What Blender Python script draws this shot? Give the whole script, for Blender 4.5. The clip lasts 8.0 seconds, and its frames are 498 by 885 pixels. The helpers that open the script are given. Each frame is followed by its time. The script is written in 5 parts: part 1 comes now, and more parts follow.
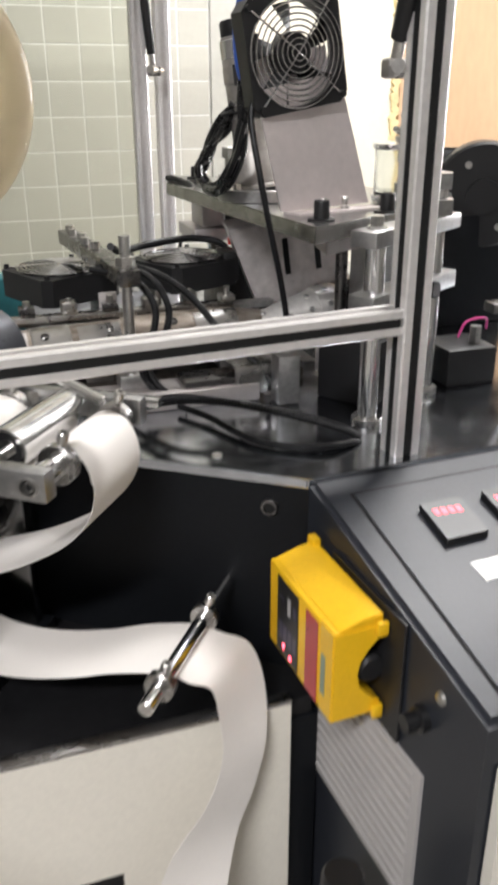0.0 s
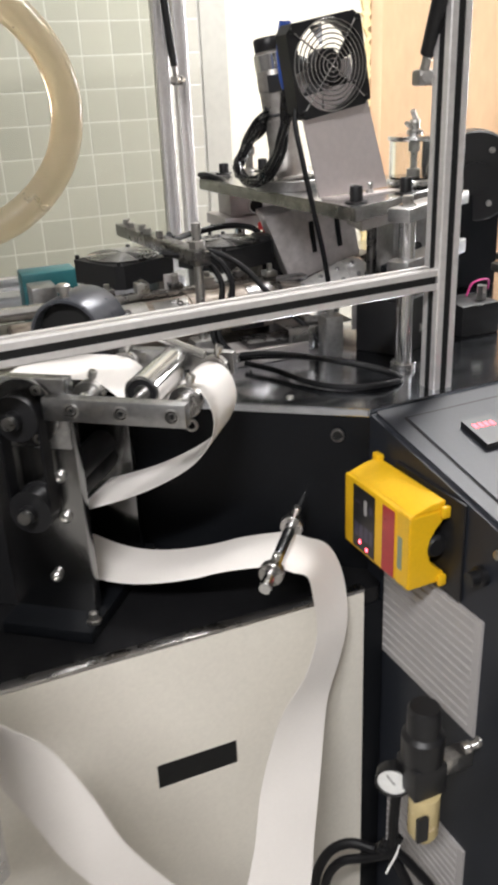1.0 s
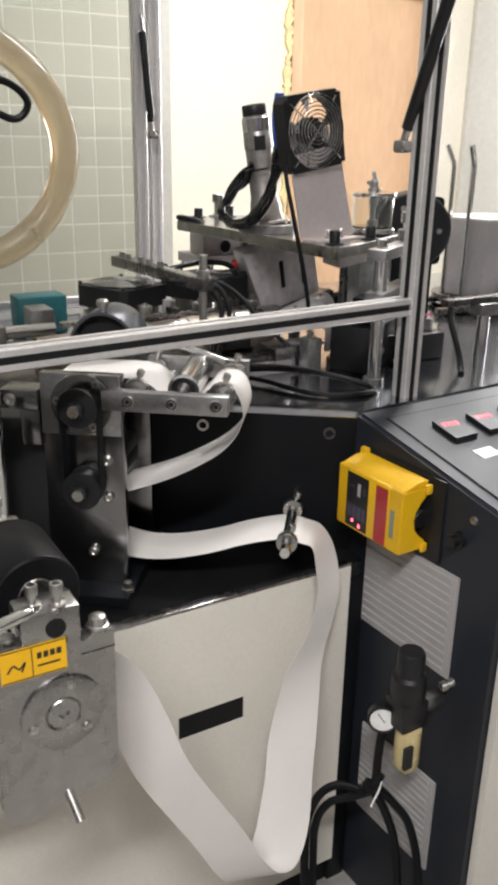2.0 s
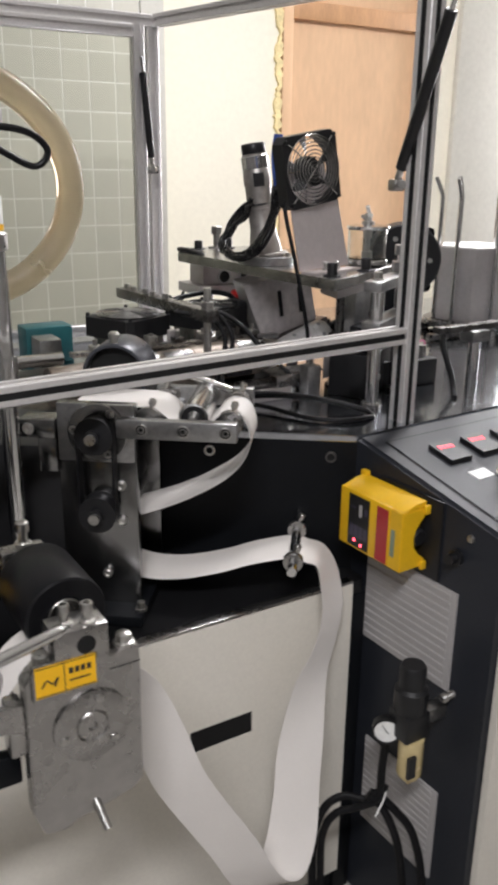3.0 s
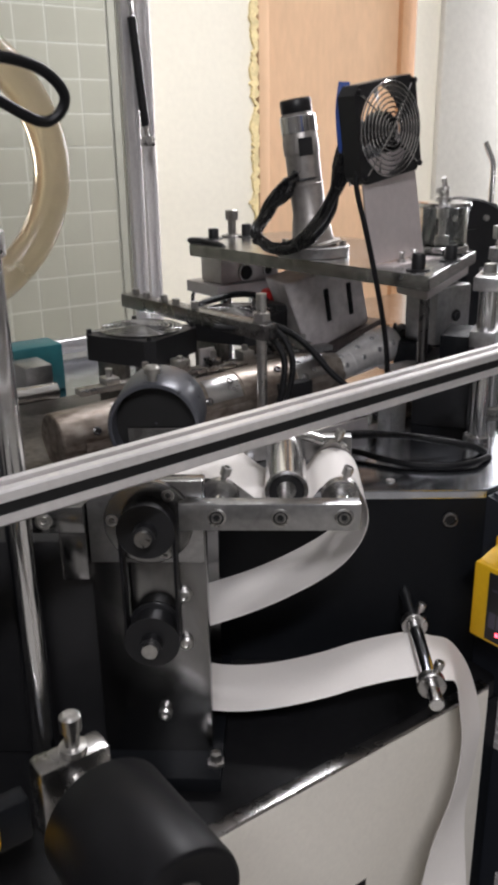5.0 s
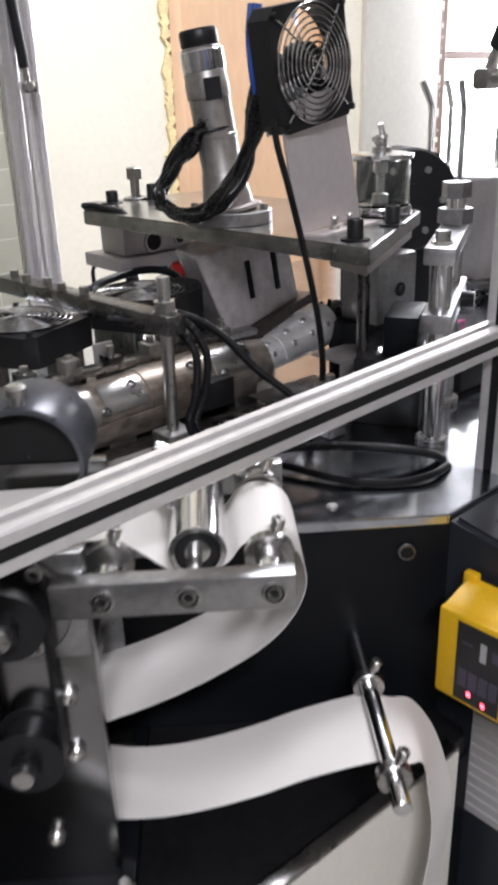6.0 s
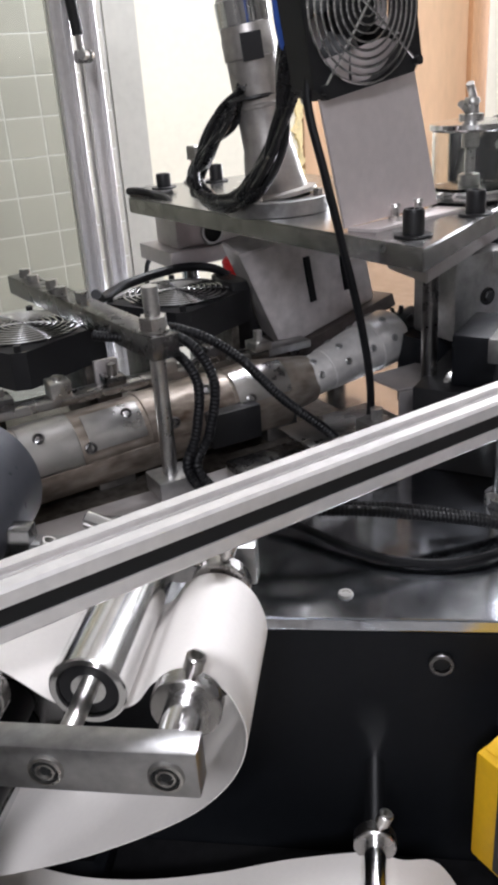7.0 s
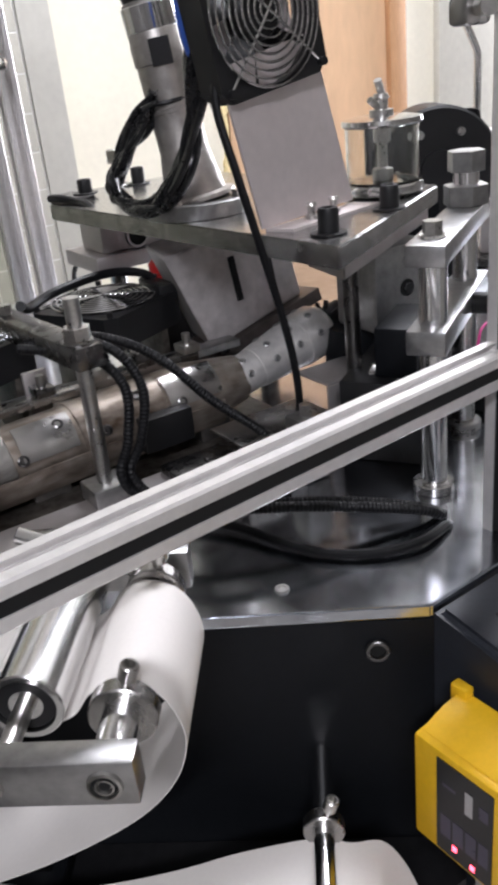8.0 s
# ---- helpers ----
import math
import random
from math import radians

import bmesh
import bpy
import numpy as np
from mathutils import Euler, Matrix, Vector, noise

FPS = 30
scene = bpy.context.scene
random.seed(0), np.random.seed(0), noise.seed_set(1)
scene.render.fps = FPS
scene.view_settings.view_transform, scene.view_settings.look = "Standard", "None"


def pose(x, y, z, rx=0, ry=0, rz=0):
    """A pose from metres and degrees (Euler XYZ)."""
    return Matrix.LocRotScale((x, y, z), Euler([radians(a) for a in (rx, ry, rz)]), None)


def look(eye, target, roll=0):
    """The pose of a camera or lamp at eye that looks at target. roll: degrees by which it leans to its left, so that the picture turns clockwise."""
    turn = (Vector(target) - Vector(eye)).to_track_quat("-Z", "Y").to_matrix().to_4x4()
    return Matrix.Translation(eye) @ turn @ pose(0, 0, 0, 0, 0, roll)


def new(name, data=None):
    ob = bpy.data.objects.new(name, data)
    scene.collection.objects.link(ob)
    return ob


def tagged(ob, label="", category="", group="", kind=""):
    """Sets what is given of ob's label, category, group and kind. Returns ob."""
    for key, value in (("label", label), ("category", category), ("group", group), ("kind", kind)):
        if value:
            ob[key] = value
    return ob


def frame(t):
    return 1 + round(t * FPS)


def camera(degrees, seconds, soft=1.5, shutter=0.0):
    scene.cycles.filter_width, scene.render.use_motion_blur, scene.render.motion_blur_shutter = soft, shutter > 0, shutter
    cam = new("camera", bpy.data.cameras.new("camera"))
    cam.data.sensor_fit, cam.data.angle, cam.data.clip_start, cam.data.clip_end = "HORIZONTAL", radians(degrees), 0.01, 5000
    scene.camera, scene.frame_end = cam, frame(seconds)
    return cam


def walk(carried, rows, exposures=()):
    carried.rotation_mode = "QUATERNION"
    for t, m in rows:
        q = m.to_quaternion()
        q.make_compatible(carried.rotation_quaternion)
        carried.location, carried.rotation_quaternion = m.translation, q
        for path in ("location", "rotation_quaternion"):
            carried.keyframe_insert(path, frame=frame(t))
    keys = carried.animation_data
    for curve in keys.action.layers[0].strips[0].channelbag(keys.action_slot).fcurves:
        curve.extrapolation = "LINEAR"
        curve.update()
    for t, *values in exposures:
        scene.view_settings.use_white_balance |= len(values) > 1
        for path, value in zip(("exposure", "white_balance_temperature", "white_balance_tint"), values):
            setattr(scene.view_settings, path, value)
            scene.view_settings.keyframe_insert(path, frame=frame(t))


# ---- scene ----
cam = camera(33.4, 8.0, soft=3.8, shutter=0.5)
PATH = [
    (0, (0.136, 0.066, 1.381), (0.728, 1.806, 0.593), -0.2),
    (0.5, (0.05, -0.042, 1.392), (0.657, 1.671, 0.557), -2.4),
    (1, (-0.082, -0.106, 1.406), (0.583, 1.602, 0.605), -2.7),
    (1.5, (-0.26, -0.165, 1.407), (0.624, 1.465, 0.656), -0.1),
    (2.8, (-0.404, -0.278, 1.421), (0.561, 1.355, 0.788), 1.0),
    (3, (-0.416, -0.262, 1.436), (0.559, 1.361, 0.793), 0.7),
    (3.5, (-0.484, -0.093, 1.437), (0.634, 1.443, 0.81), 1.5),
    (4, (-0.484, -0.011, 1.42), (0.732, 1.442, 0.779), 1.7),
    (4.5, (-0.404, 0.067, 1.429), (0.732, 1.577, 0.774), -0.3),
    (4.7, (-0.377, 0.121, 1.42), (0.676, 1.689, 0.764), -1.1),
    (5.8, (-0.242, 0.35, 1.396), (0.942, 1.762, 0.62), -0.7),
    (6, (-0.184, 0.372, 1.397), (0.981, 1.796, 0.611), -1.9),
    (6.5, (-0.022, 0.428, 1.394), (0.964, 1.983, 0.612), -3.1),
    (7, (0.064, 0.464, 1.374), (0.912, 2.08, 0.557), -4.1),
    (7.5, (0.071, 0.449, 1.383), (0.96, 2.032, 0.546), -6.0),
    (8, (0.077, 0.448, 1.385), (1.021, 1.996, 0.542), -6.2),
]
walk(cam, [(t, look(eye, target, roll)) for t, eye, target, roll in PATH], exposures=[(0, 0.68, 6450, 10), (1.3, 0.68, 6450, 10), (1.7, 0.54, 6450, 10), (3.0, 0.14, 6350, 12), (4.0, 0.02, 6300, 12), (4.7, -0.03, 6280, 13), (5.8, 0.24, 6080, 14), (6.5, 0.36, 6050, 13), (8.0, 0.27, 6050, 14)])

# ---- world and light ----
world = bpy.data.worlds.new("world")
scene.world = world
world.use_nodes = True
wn = world.node_tree.nodes
sky = wn.new("ShaderNodeTexSky")
sky.sky_type, sky.sun_disc = "NISHITA", False
sky.sun_elevation, sky.sun_rotation = radians(40), radians(120)
world.node_tree.links.new(sky.outputs[0], wn["Background"].inputs[0])
wn["Background"].inputs[1].default_value = 0.12


def area_lamp(name, m, sx, sy, power, colour):
    data = bpy.data.lights.new(name, "AREA")
    data.shape, data.size, data.size_y, data.energy, data.color = "RECTANGLE", sx, sy, power, colour
    ob = new(name, data)
    ob.matrix_basis = m
    return ob


# daylight in the window's opening, and the tubes under the ceiling
area_lamp("window_daylight", look((4.35, 3.22, 1.75), (2.2, 1.6, 1.0)), 1.3, 1.7, 120, (1.0, 0.99, 0.99))
area_lamp("tube_light_a", look((-1.0, -0.95, 2.9), (-1.0, -0.95, 0)), 1.2, 0.25, 72, (1.0, 0.98, 0.98))
area_lamp("tube_light_b", look((1.7, 1.7, 2.9), (1.7, 1.7, 0)), 1.2, 0.25, 56, (1.0, 0.98, 0.97))


# ---- materials ----
def material(name, colour, rough=0.5, metal=0.0, var=0.15, scale=8.0, fine=90.0, bump=0.05, stretch=(1, 1, 1), rough_var=0.12,
             second=None, transmission=0.0, coat=0.0, per_object=0.0, ior=1.45, alpha=1.0):
    m = bpy.data.materials.new(name)
    m.use_nodes = True
    nt = m.node_tree
    b = nt.nodes["Principled BSDF"]
    link = nt.links.new
    co = nt.nodes.new("ShaderNodeTexCoord")
    mp = nt.nodes.new("ShaderNodeMapping")
    mp.inputs["Scale"].default_value = stretch
    link(co.outputs["Object"], mp.inputs[0])
    big = nt.nodes.new("ShaderNodeTexNoise")
    big.inputs["Scale"].default_value, big.inputs["Detail"].default_value = scale, 5
    small = nt.nodes.new("ShaderNodeTexNoise")
    small.inputs["Scale"].default_value, small.inputs["Detail"].default_value = fine, 3
    link(mp.outputs[0], big.inputs[0])
    link(mp.outputs[0], small.inputs[0])
    add = nt.nodes.new("ShaderNodeMath")
    add.operation = "MULTIPLY_ADD"
    add.inputs[1].default_value = 0.45
    link(small.outputs[0], add.inputs[0])
    half = nt.nodes.new("ShaderNodeMath")
    half.operation = "MULTIPLY"
    half.inputs[1].default_value = 0.55
    link(big.outputs[0], half.inputs[0])
    link(half.outputs[0], add.inputs[2])
    ramp = nt.nodes.new("ShaderNodeValToRGB")
    ramp.color_ramp.elements[0].position, ramp.color_ramp.elements[1].position = 0.35, 0.65
    dark = second or tuple(c * (1 - var) for c in colour)
    light = tuple(min(1.0, c * (1 + var * 0.6)) for c in colour)
    ramp.color_ramp.elements[0].color = (*dark, 1)
    ramp.color_ramp.elements[1].color = (*light, 1)
    link(add.outputs[0], ramp.inputs[0])
    out = ramp.outputs[0]
    if per_object:
        info = nt.nodes.new("ShaderNodeObjectInfo")
        hsv = nt.nodes.new("ShaderNodeHueSaturation")
        mr = nt.nodes.new("ShaderNodeMapRange")
        mr.inputs["To Min"].default_value, mr.inputs["To Max"].default_value = 1 - per_object, 1 + per_object
        link(info.outputs["Random"], mr.inputs["Value"])
        link(mr.outputs[0], hsv.inputs["Value"])
        link(out, hsv.inputs["Color"])
        out = hsv.outputs[0]
    link(out, b.inputs["Base Color"])
    rr = nt.nodes.new("ShaderNodeMapRange")
    rr.inputs["To Min"].default_value, rr.inputs["To Max"].default_value = max(0.02, rough - rough_var), min(1, rough + rough_var)
    link(add.outputs[0], rr.inputs["Value"])
    link(rr.outputs[0], b.inputs["Roughness"])
    b.inputs["Metallic"].default_value = metal
    b.inputs["Transmission Weight"].default_value = transmission
    b.inputs["Coat Weight"].default_value = coat
    b.inputs["IOR"].default_value = ior
    b.inputs["Alpha"].default_value = alpha
    if bump:
        bp = nt.nodes.new("ShaderNodeBump")
        bp.inputs["Strength"].default_value, bp.inputs["Distance"].default_value = bump, 0.002
        link(add.outputs[0], bp.inputs["Height"])
        link(bp.outputs[0], b.inputs["Normal"])
    return m


def glow(name, colour, strength):
    m = material(name, colour, 0.4)
    b = m.node_tree.nodes["Principled BSDF"]
    b.inputs["Emission Color"].default_value = (*colour, 1)
    b.inputs["Emission Strength"].default_value = strength
    return m


ALU = material("anodised aluminium", (0.80, 0.78, 0.77), 0.36, 0.62, 0.1, 6, 120, 0.03, (1, 1, 1))
STEEL = material("brushed stainless steel", (0.43, 0.42, 0.41), 0.28, 1.0, 0.18, 7, 60, 0.05, (1, 1, 1))
SHEET = material("satin steel sheet", (0.52, 0.49, 0.48), 0.5, 0.85, 0.1, 10, 80, 0.03)
TABLE = material("polished steel table", (0.50, 0.52, 0.56), 0.15, 1.0, 0.22, 5, 40, 0.03, rough_var=0.10)
MILLED = material("milled grey steel", (0.42, 0.42, 0.42), 0.36, 1.0, 0.25, 14, 130, 0.08)
WORN = material("worn oily steel", (0.16, 0.145, 0.13), 0.42, 0.8, 0.5, 12, 90, 0.15, second=(0.045, 0.038, 0.03))
CHROME = material("chrome", (0.72, 0.72, 0.72), 0.15, 1.0, 0.08, 10, 60, 0.0, rough_var=0.05)
ZINC = material("zinc plated bolt", (0.55, 0.54, 0.52), 0.3, 1.0, 0.2, 60, 300, 0.05)
DARKPAINT = material("dark grey machine paint", (0.0058, 0.0066, 0.0082), 0.45, 0.0, 0.25, 5, 160, 0.06, rough_var=0.08, ior=1.27)
CONSOLEPAINT = material("grey console paint", (0.020, 0.0225, 0.029), 0.4, 0.0, 0.2, 6, 260, 0.10, rough_var=0.08, ior=1.36)
LEDGEPAINT = material("worn black ledge paint", (0.010, 0.010, 0.011), 0.36, 0.0, 0.4, 9, 120, 0.1, ior=1.33)
CREAM = material("cream painted steel", (0.75, 0.715, 0.64), 0.42, 0.0, 0.06, 3, 180, 0.04)
PAPER = material("white paper web", (0.76, 0.725, 0.69), 0.62, 0.0, 0.03, 12, 300, 0.03)
BLACK = material("black plastic", (0.011, 0.011, 0.012), 0.4, 0.0, 0.2, 20, 200, 0.05)
RUBBER = material("black rubber", (0.006, 0.006, 0.007), 0.42, 0.0, 0.3, 20, 200, 0.06, ior=1.3)
VOID = material("dark inside", (0.004, 0.004, 0.004), 0.8, 0.0, 0.1)
YELLOW = material("yellow moulded plastic", (0.80, 0.47, 0.012), 0.38, 0.0, 0.08, 14, 220, 0.05)
STICKER = material("yellow warning sticker", (0.85, 0.47, 0.01), 0.45, 0.0, 0.05, 30, 200, 0.0)
INK = material("black print", (0.03, 0.025, 0.02), 0.6)
REDP = material("red plastic strip", (0.42, 0.03, 0.035), 0.3)
GREENP = material("grey green strip", (0.22, 0.27, 0.20), 0.4)
REDKNOB = material("red push knob", (0.65, 0.03, 0.03), 0.35)
LED = glow("red led", (1.0, 0.08, 0.12), 5)
DIGIT = glow("red digits", (0.9, 0.06, 0.10), 1.1)
DIAL = material("white dial", (0.8, 0.8, 0.78), 0.4)
VENTG = material("grey vent plastic", (0.40, 0.385, 0.38), 0.5, 0.0, 0.08, 10, 200, 0.03)
AMBER = material("pale amber bowl", (0.62, 0.50, 0.26), 0.25, 0.0, 0.1, 10, 100, 0.0)
# grey plaster; beside the window its tone also stands in for shade
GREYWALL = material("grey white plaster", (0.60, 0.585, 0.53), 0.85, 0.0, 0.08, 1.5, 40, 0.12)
BRIGHTW = material("white plaster", (0.86, 0.82, 0.70), 0.85, 0.0, 0.05, 1.5, 40, 0.1)
TILE = material("glazed wall tile", (0.67, 0.65, 0.575), 0.22, 0.0, 0.05, 4, 60, 0.03, per_object=0.04)
GROUT = material("white grout", (0.90, 0.89, 0.85), 0.85, 0.0, 0.1, 30, 200, 0.1)
PLY = material("plywood", (0.69, 0.455, 0.28), 0.6, 0.0, 0.10, 2.2, 14, 0.05, (2.5, 2.5, 0.8))
TIMBER = material("pine batten", (0.55, 0.31, 0.16), 0.6, 0.0, 0.2, 3, 40, 0.08, (6, 6, 0.7))
FOAM = material("yellow foam filler", (0.80, 0.66, 0.36), 0.9, 0.0, 0.25, 20, 90, 0.4)
CONCRETE = material("concrete floor", (0.34, 0.325, 0.30), 0.7, 0.0, 0.25, 2, 60, 0.15)
WHITEC = material("white ceiling paint", (0.8, 0.79, 0.76), 0.9)
WINFRAME = material("brown window frame", (0.16, 0.09, 0.06), 0.5)
OUTSIDE = glow("bright outdoors", (1.0, 0.98, 0.94), 3.2)
# dark tone for walls out of view: less bounce, darker reflections in the metal
DIM = material("dark grey for unseen walls", (0.26, 0.25, 0.24), 0.85, 0.0, 0.1, 1.5, 40, 0.1)
DKSTEEL = material("dark burnished steel", (0.17, 0.165, 0.165), 0.28, 1.0, 0.35, 9, 80, 0.08)
CONESTEEL = material("satin bright steel", (0.86, 0.84, 0.82), 0.36, 0.6, 0.15, 20, 120, 0.05)
BARREL = material("dull grey barrel steel", (0.38, 0.36, 0.34), 0.42, 0.75, 0.28, 10, 90, 0.05)
BROWNSTEEL = material("heat stained steel", (0.36, 0.32, 0.28), 0.4, 0.75, 0.5, 16, 90, 0.12, (0.45, 1, 1), second=(0.10, 0.07, 0.05))
BOXSTEEL = material("smeared stainless sheet", (0.66, 0.62, 0.61), 0.34, 0.5, 0.28, 9, 60, 0.04, rough_var=0.15)
HEATED = material("dark heat stained bar", (0.09, 0.075, 0.07), 0.35, 0.6, 0.4, 12, 80, 0.08)
FAINT = material("faint violet print", (0.05, 0.045, 0.075), 0.3)
PLATE = material("oily ground steel plate", (0.40, 0.395, 0.39), 0.24, 1.0, 0.35, 7, 60, 0.05)
CABLE = material("glossy black cable", (0.012, 0.012, 0.013), 0.28, 0.0, 0.3, 20, 200, 0.03)
BLUE = material("blue wire", (0.02, 0.07, 0.32), 0.4)
TEAL = material("teal plastic block", (0.02, 0.11, 0.12), 0.4)
MAGENTA = material("magenta tube", (0.5, 0.03, 0.2), 0.4)
GLASS = material("clear glass", (0.95, 0.97, 0.96), 0.04, 0.0, 0.02, transmission=1.0, bump=0, rough_var=0.02)
ACRYL = material("smoky acrylic", (0.80, 0.82, 0.76), 0.05, 0.0, 0.02, transmission=1.0, bump=0, rough_var=0.02, ior=1.1)
HOSE = material("amber clear hose", (0.90, 0.80, 0.64), 0.1, 0.0, 0.06, 10, 60, 0.0, transmission=0.95, ior=1.3)
BORE = material("milky hose inside", (0.84, 0.79, 0.70), 0.3, 0.0, 0.06, 10, 60, 0.0, transmission=0.75, ior=1.1)

SATIN = material("polished stainless plate", (0.25, 0.25, 0.25), 0.2, 1.0, 0.12, 5, 50, 0.02, (1, 1, 0.4), rough_var=0.06)
PINK = material("brushed bracket sheet", (0.74, 0.675, 0.665), 0.45, 0.55, 0.08, 6, 90, 0.03)


# ---- mesh helpers ----
def link_mesh(name, bm, mat, smooth=True):
    me = bpy.data.meshes.new(name)
    bmesh.ops.recalc_face_normals(bm, faces=bm.faces)
    bm.to_mesh(me)
    bm.free()
    me.materials.append(mat)
    if smooth:
        me.polygons.foreach_set("use_smooth", [True] * len(me.polygons))
        me.set_sharp_from_angle(angle=radians(35))
    return new(name, me)


def part(name, bm, mat, parent, label=""):
    ob = link_mesh(name, bm, mat)
    ob.parent = parent
    m = parent.matrix_basis.copy()
    p = parent.parent
    while p:
        m = p.matrix_basis @ m if p.type == "EMPTY" else m
        p = p.parent
    ob.matrix_parent_inverse = m.inverted() if parent.type == "EMPTY" else Matrix()
    if label:
        tagged(ob, label)
    return ob


def thing(name, at, label, category, group="", kind=""):
    ob = new(name)
    ob.empty_display_size = 0.05
    ob.matrix_basis = Matrix.Translation(at)
    return tagged(ob, label, category, group, kind)


def single(name, bm, mat, label, category, group="", kind=""):
    return tagged(link_mesh(name, bm, mat), label, category, group, kind)


def box(lo, hi, m=None, bevel=0.0, bm=None):
    b = bmesh.new()
    c = [(lo[i] + hi[i]) / 2 for i in range(3)]
    s = [abs(hi[i] - lo[i]) for i in range(3)]
    bmesh.ops.create_cube(b, size=1, matrix=Matrix.Translation(c) @ Matrix.Diagonal((*s, 1)))
    if bevel:
        bmesh.ops.bevel(b, geom=b.edges[:], offset=bevel, segments=2, affect="EDGES", profile=0.5)
    return merge(b, m, bm)


def merge(b, m=None, bm=None):
    if m is not None:
        b.transform(m)
    if bm is None:
        return b
    me = bpy.data.meshes.new("tmp")
    b.to_mesh(me)
    b.free()
    bm.from_mesh(me)
    bpy.data.meshes.remove(me)
    return bm


def axis_matrix(p, q):
    p, q = Vector(p), Vector(q)
    return Matrix.Translation(p) @ (q - p).to_track_quat("Z", "Y").to_matrix().to_4x4()


def rod(p, q, r, r2=None, n=24, bevel=0.0, bm=None):
    """A round bar from p to q."""
    length = (Vector(q) - Vector(p)).length
    r2 = r if r2 is None else r2
    prof = [(r, 0), (r2, length)]
    if bevel:
        prof = [(r - bevel, 0), (r, bevel), (r2, length - bevel), (r2 - bevel, length)]
    return lathe(p, q, prof, n, bm)


def lathe(p, q, prof, n=24, bm=None, caps=True):
    """A turned body about the axis p to q; prof: (radius, distance along it)."""
    b = bmesh.new()
    rings = []
    for r, h in prof:
        rings.append([b.verts.new((max(r, 1e-4) * math.cos(2 * math.pi * i / n), max(r, 1e-4) * math.sin(2 * math.pi * i / n), h)) for i in range(n)])
    for a, c in zip(rings, rings[1:]):
        for i in range(n):
            b.faces.new((a[i], a[(i + 1) % n], c[(i + 1) % n], c[i]))
    if caps:
        b.faces.new(rings[0][::-1])
        b.faces.new(rings[-1])
    return merge(b, axis_matrix(p, q), bm)


def ring(p, q, r_out, r_in, n=28, bm=None):
    length = (Vector(q) - Vector(p)).length
    e = min(0.001, length / 4)
    return lathe(p, q, [(r_in, 0), (r_out - e, 0), (r_out, e), (r_out, length - e), (r_out - e, length), (r_in, length), (r_in, 0)], n, bm, False)


def smooth_path(pts, n=8):
    """A soft line through the points."""
    P = [Vector(p) for p in pts]
    P = [2 * P[0] - P[1]] + P + [2 * P[-1] - P[-2]]
    out = []
    for i in range(1, len(P) - 2):
        a, b, c, d = P[i - 1], P[i], P[i + 1], P[i + 2]
        for k in range(n):
            t = k / n
            out.append(0.5 * (2 * b + (c - a) * t + (2 * a - 5 * b + 4 * c - d) * t * t + (3 * b - a - 3 * c + d) * t ** 3))
    out.append(P[-2])
    return out


def tube(pts, r, n=10, steps=8, ribs=0.0, pitch=0.006, bm=None, soft=True):
    """A cable along the points; ribs: the height of its corrugation."""
    line = smooth_path(pts, steps) if soft else [Vector(p) for p in pts]
    if ribs:
        length = sum((b - a).length for a, b in zip(line, line[1:]))
        count = max(8, int(length / pitch * 2))
        cum = [0.0]
        for a, b in zip(line, line[1:]):
            cum.append(cum[-1] + (b - a).length)
        res, j = [], 0
        for i in range(count + 1):
            s = length * i / count
            while j < len(cum) - 2 and cum[j + 1] < s:
                j += 1
            f = (s - cum[j]) / max(1e-9, cum[j + 1] - cum[j])
            res.append(line[j].lerp(line[j + 1], min(1, f)))
        line = res
    b = bmesh.new()
    up = Vector((0, 0, 1))
    rings = []
    for i, p in enumerate(line):
        d = (line[min(i + 1, len(line) - 1)] - line[max(i - 1, 0)]).normalized()
        x = d.cross(up)
        x = x.normalized() if x.length > 0.05 else d.cross(Vector((1, 0, 0))).normalized()
        y = x.cross(d)
        up = y
        rr = r + (ribs if i % 2 else 0)
        rings.append([b.verts.new(p + rr * (math.cos(2 * math.pi * k / n) * x + math.sin(2 * math.pi * k / n) * y)) for k in range(n)])
    for a, c in zip(rings, rings[1:]):
        for k in range(n):
            b.faces.new((a[k], a[(k + 1) % n], c[(k + 1) % n], c[k]))
    b.faces.new(rings[0][::-1])
    b.faces.new(rings[-1])
    return merge(b, None, bm)


def prism(poly, z0, z1, m=None, bm=None, bevel=0.0):
    """A plate with the outline poly, from z0 to z1."""
    b = bmesh.new()
    lo = [b.verts.new((x, y, z0)) for x, y in poly]
    hi = [b.verts.new((x, y, z1)) for x, y in poly]
    b.faces.new(lo[::-1])
    b.faces.new(hi)
    for i in range(len(poly)):
        j = (i + 1) % len(poly)
        b.faces.new((lo[i], lo[j], hi[j], hi[i]))
    if bevel:
        bmesh.ops.bevel(b, geom=b.edges[:], offset=bevel, segments=2, affect="EDGES")
    return merge(b, m, bm)


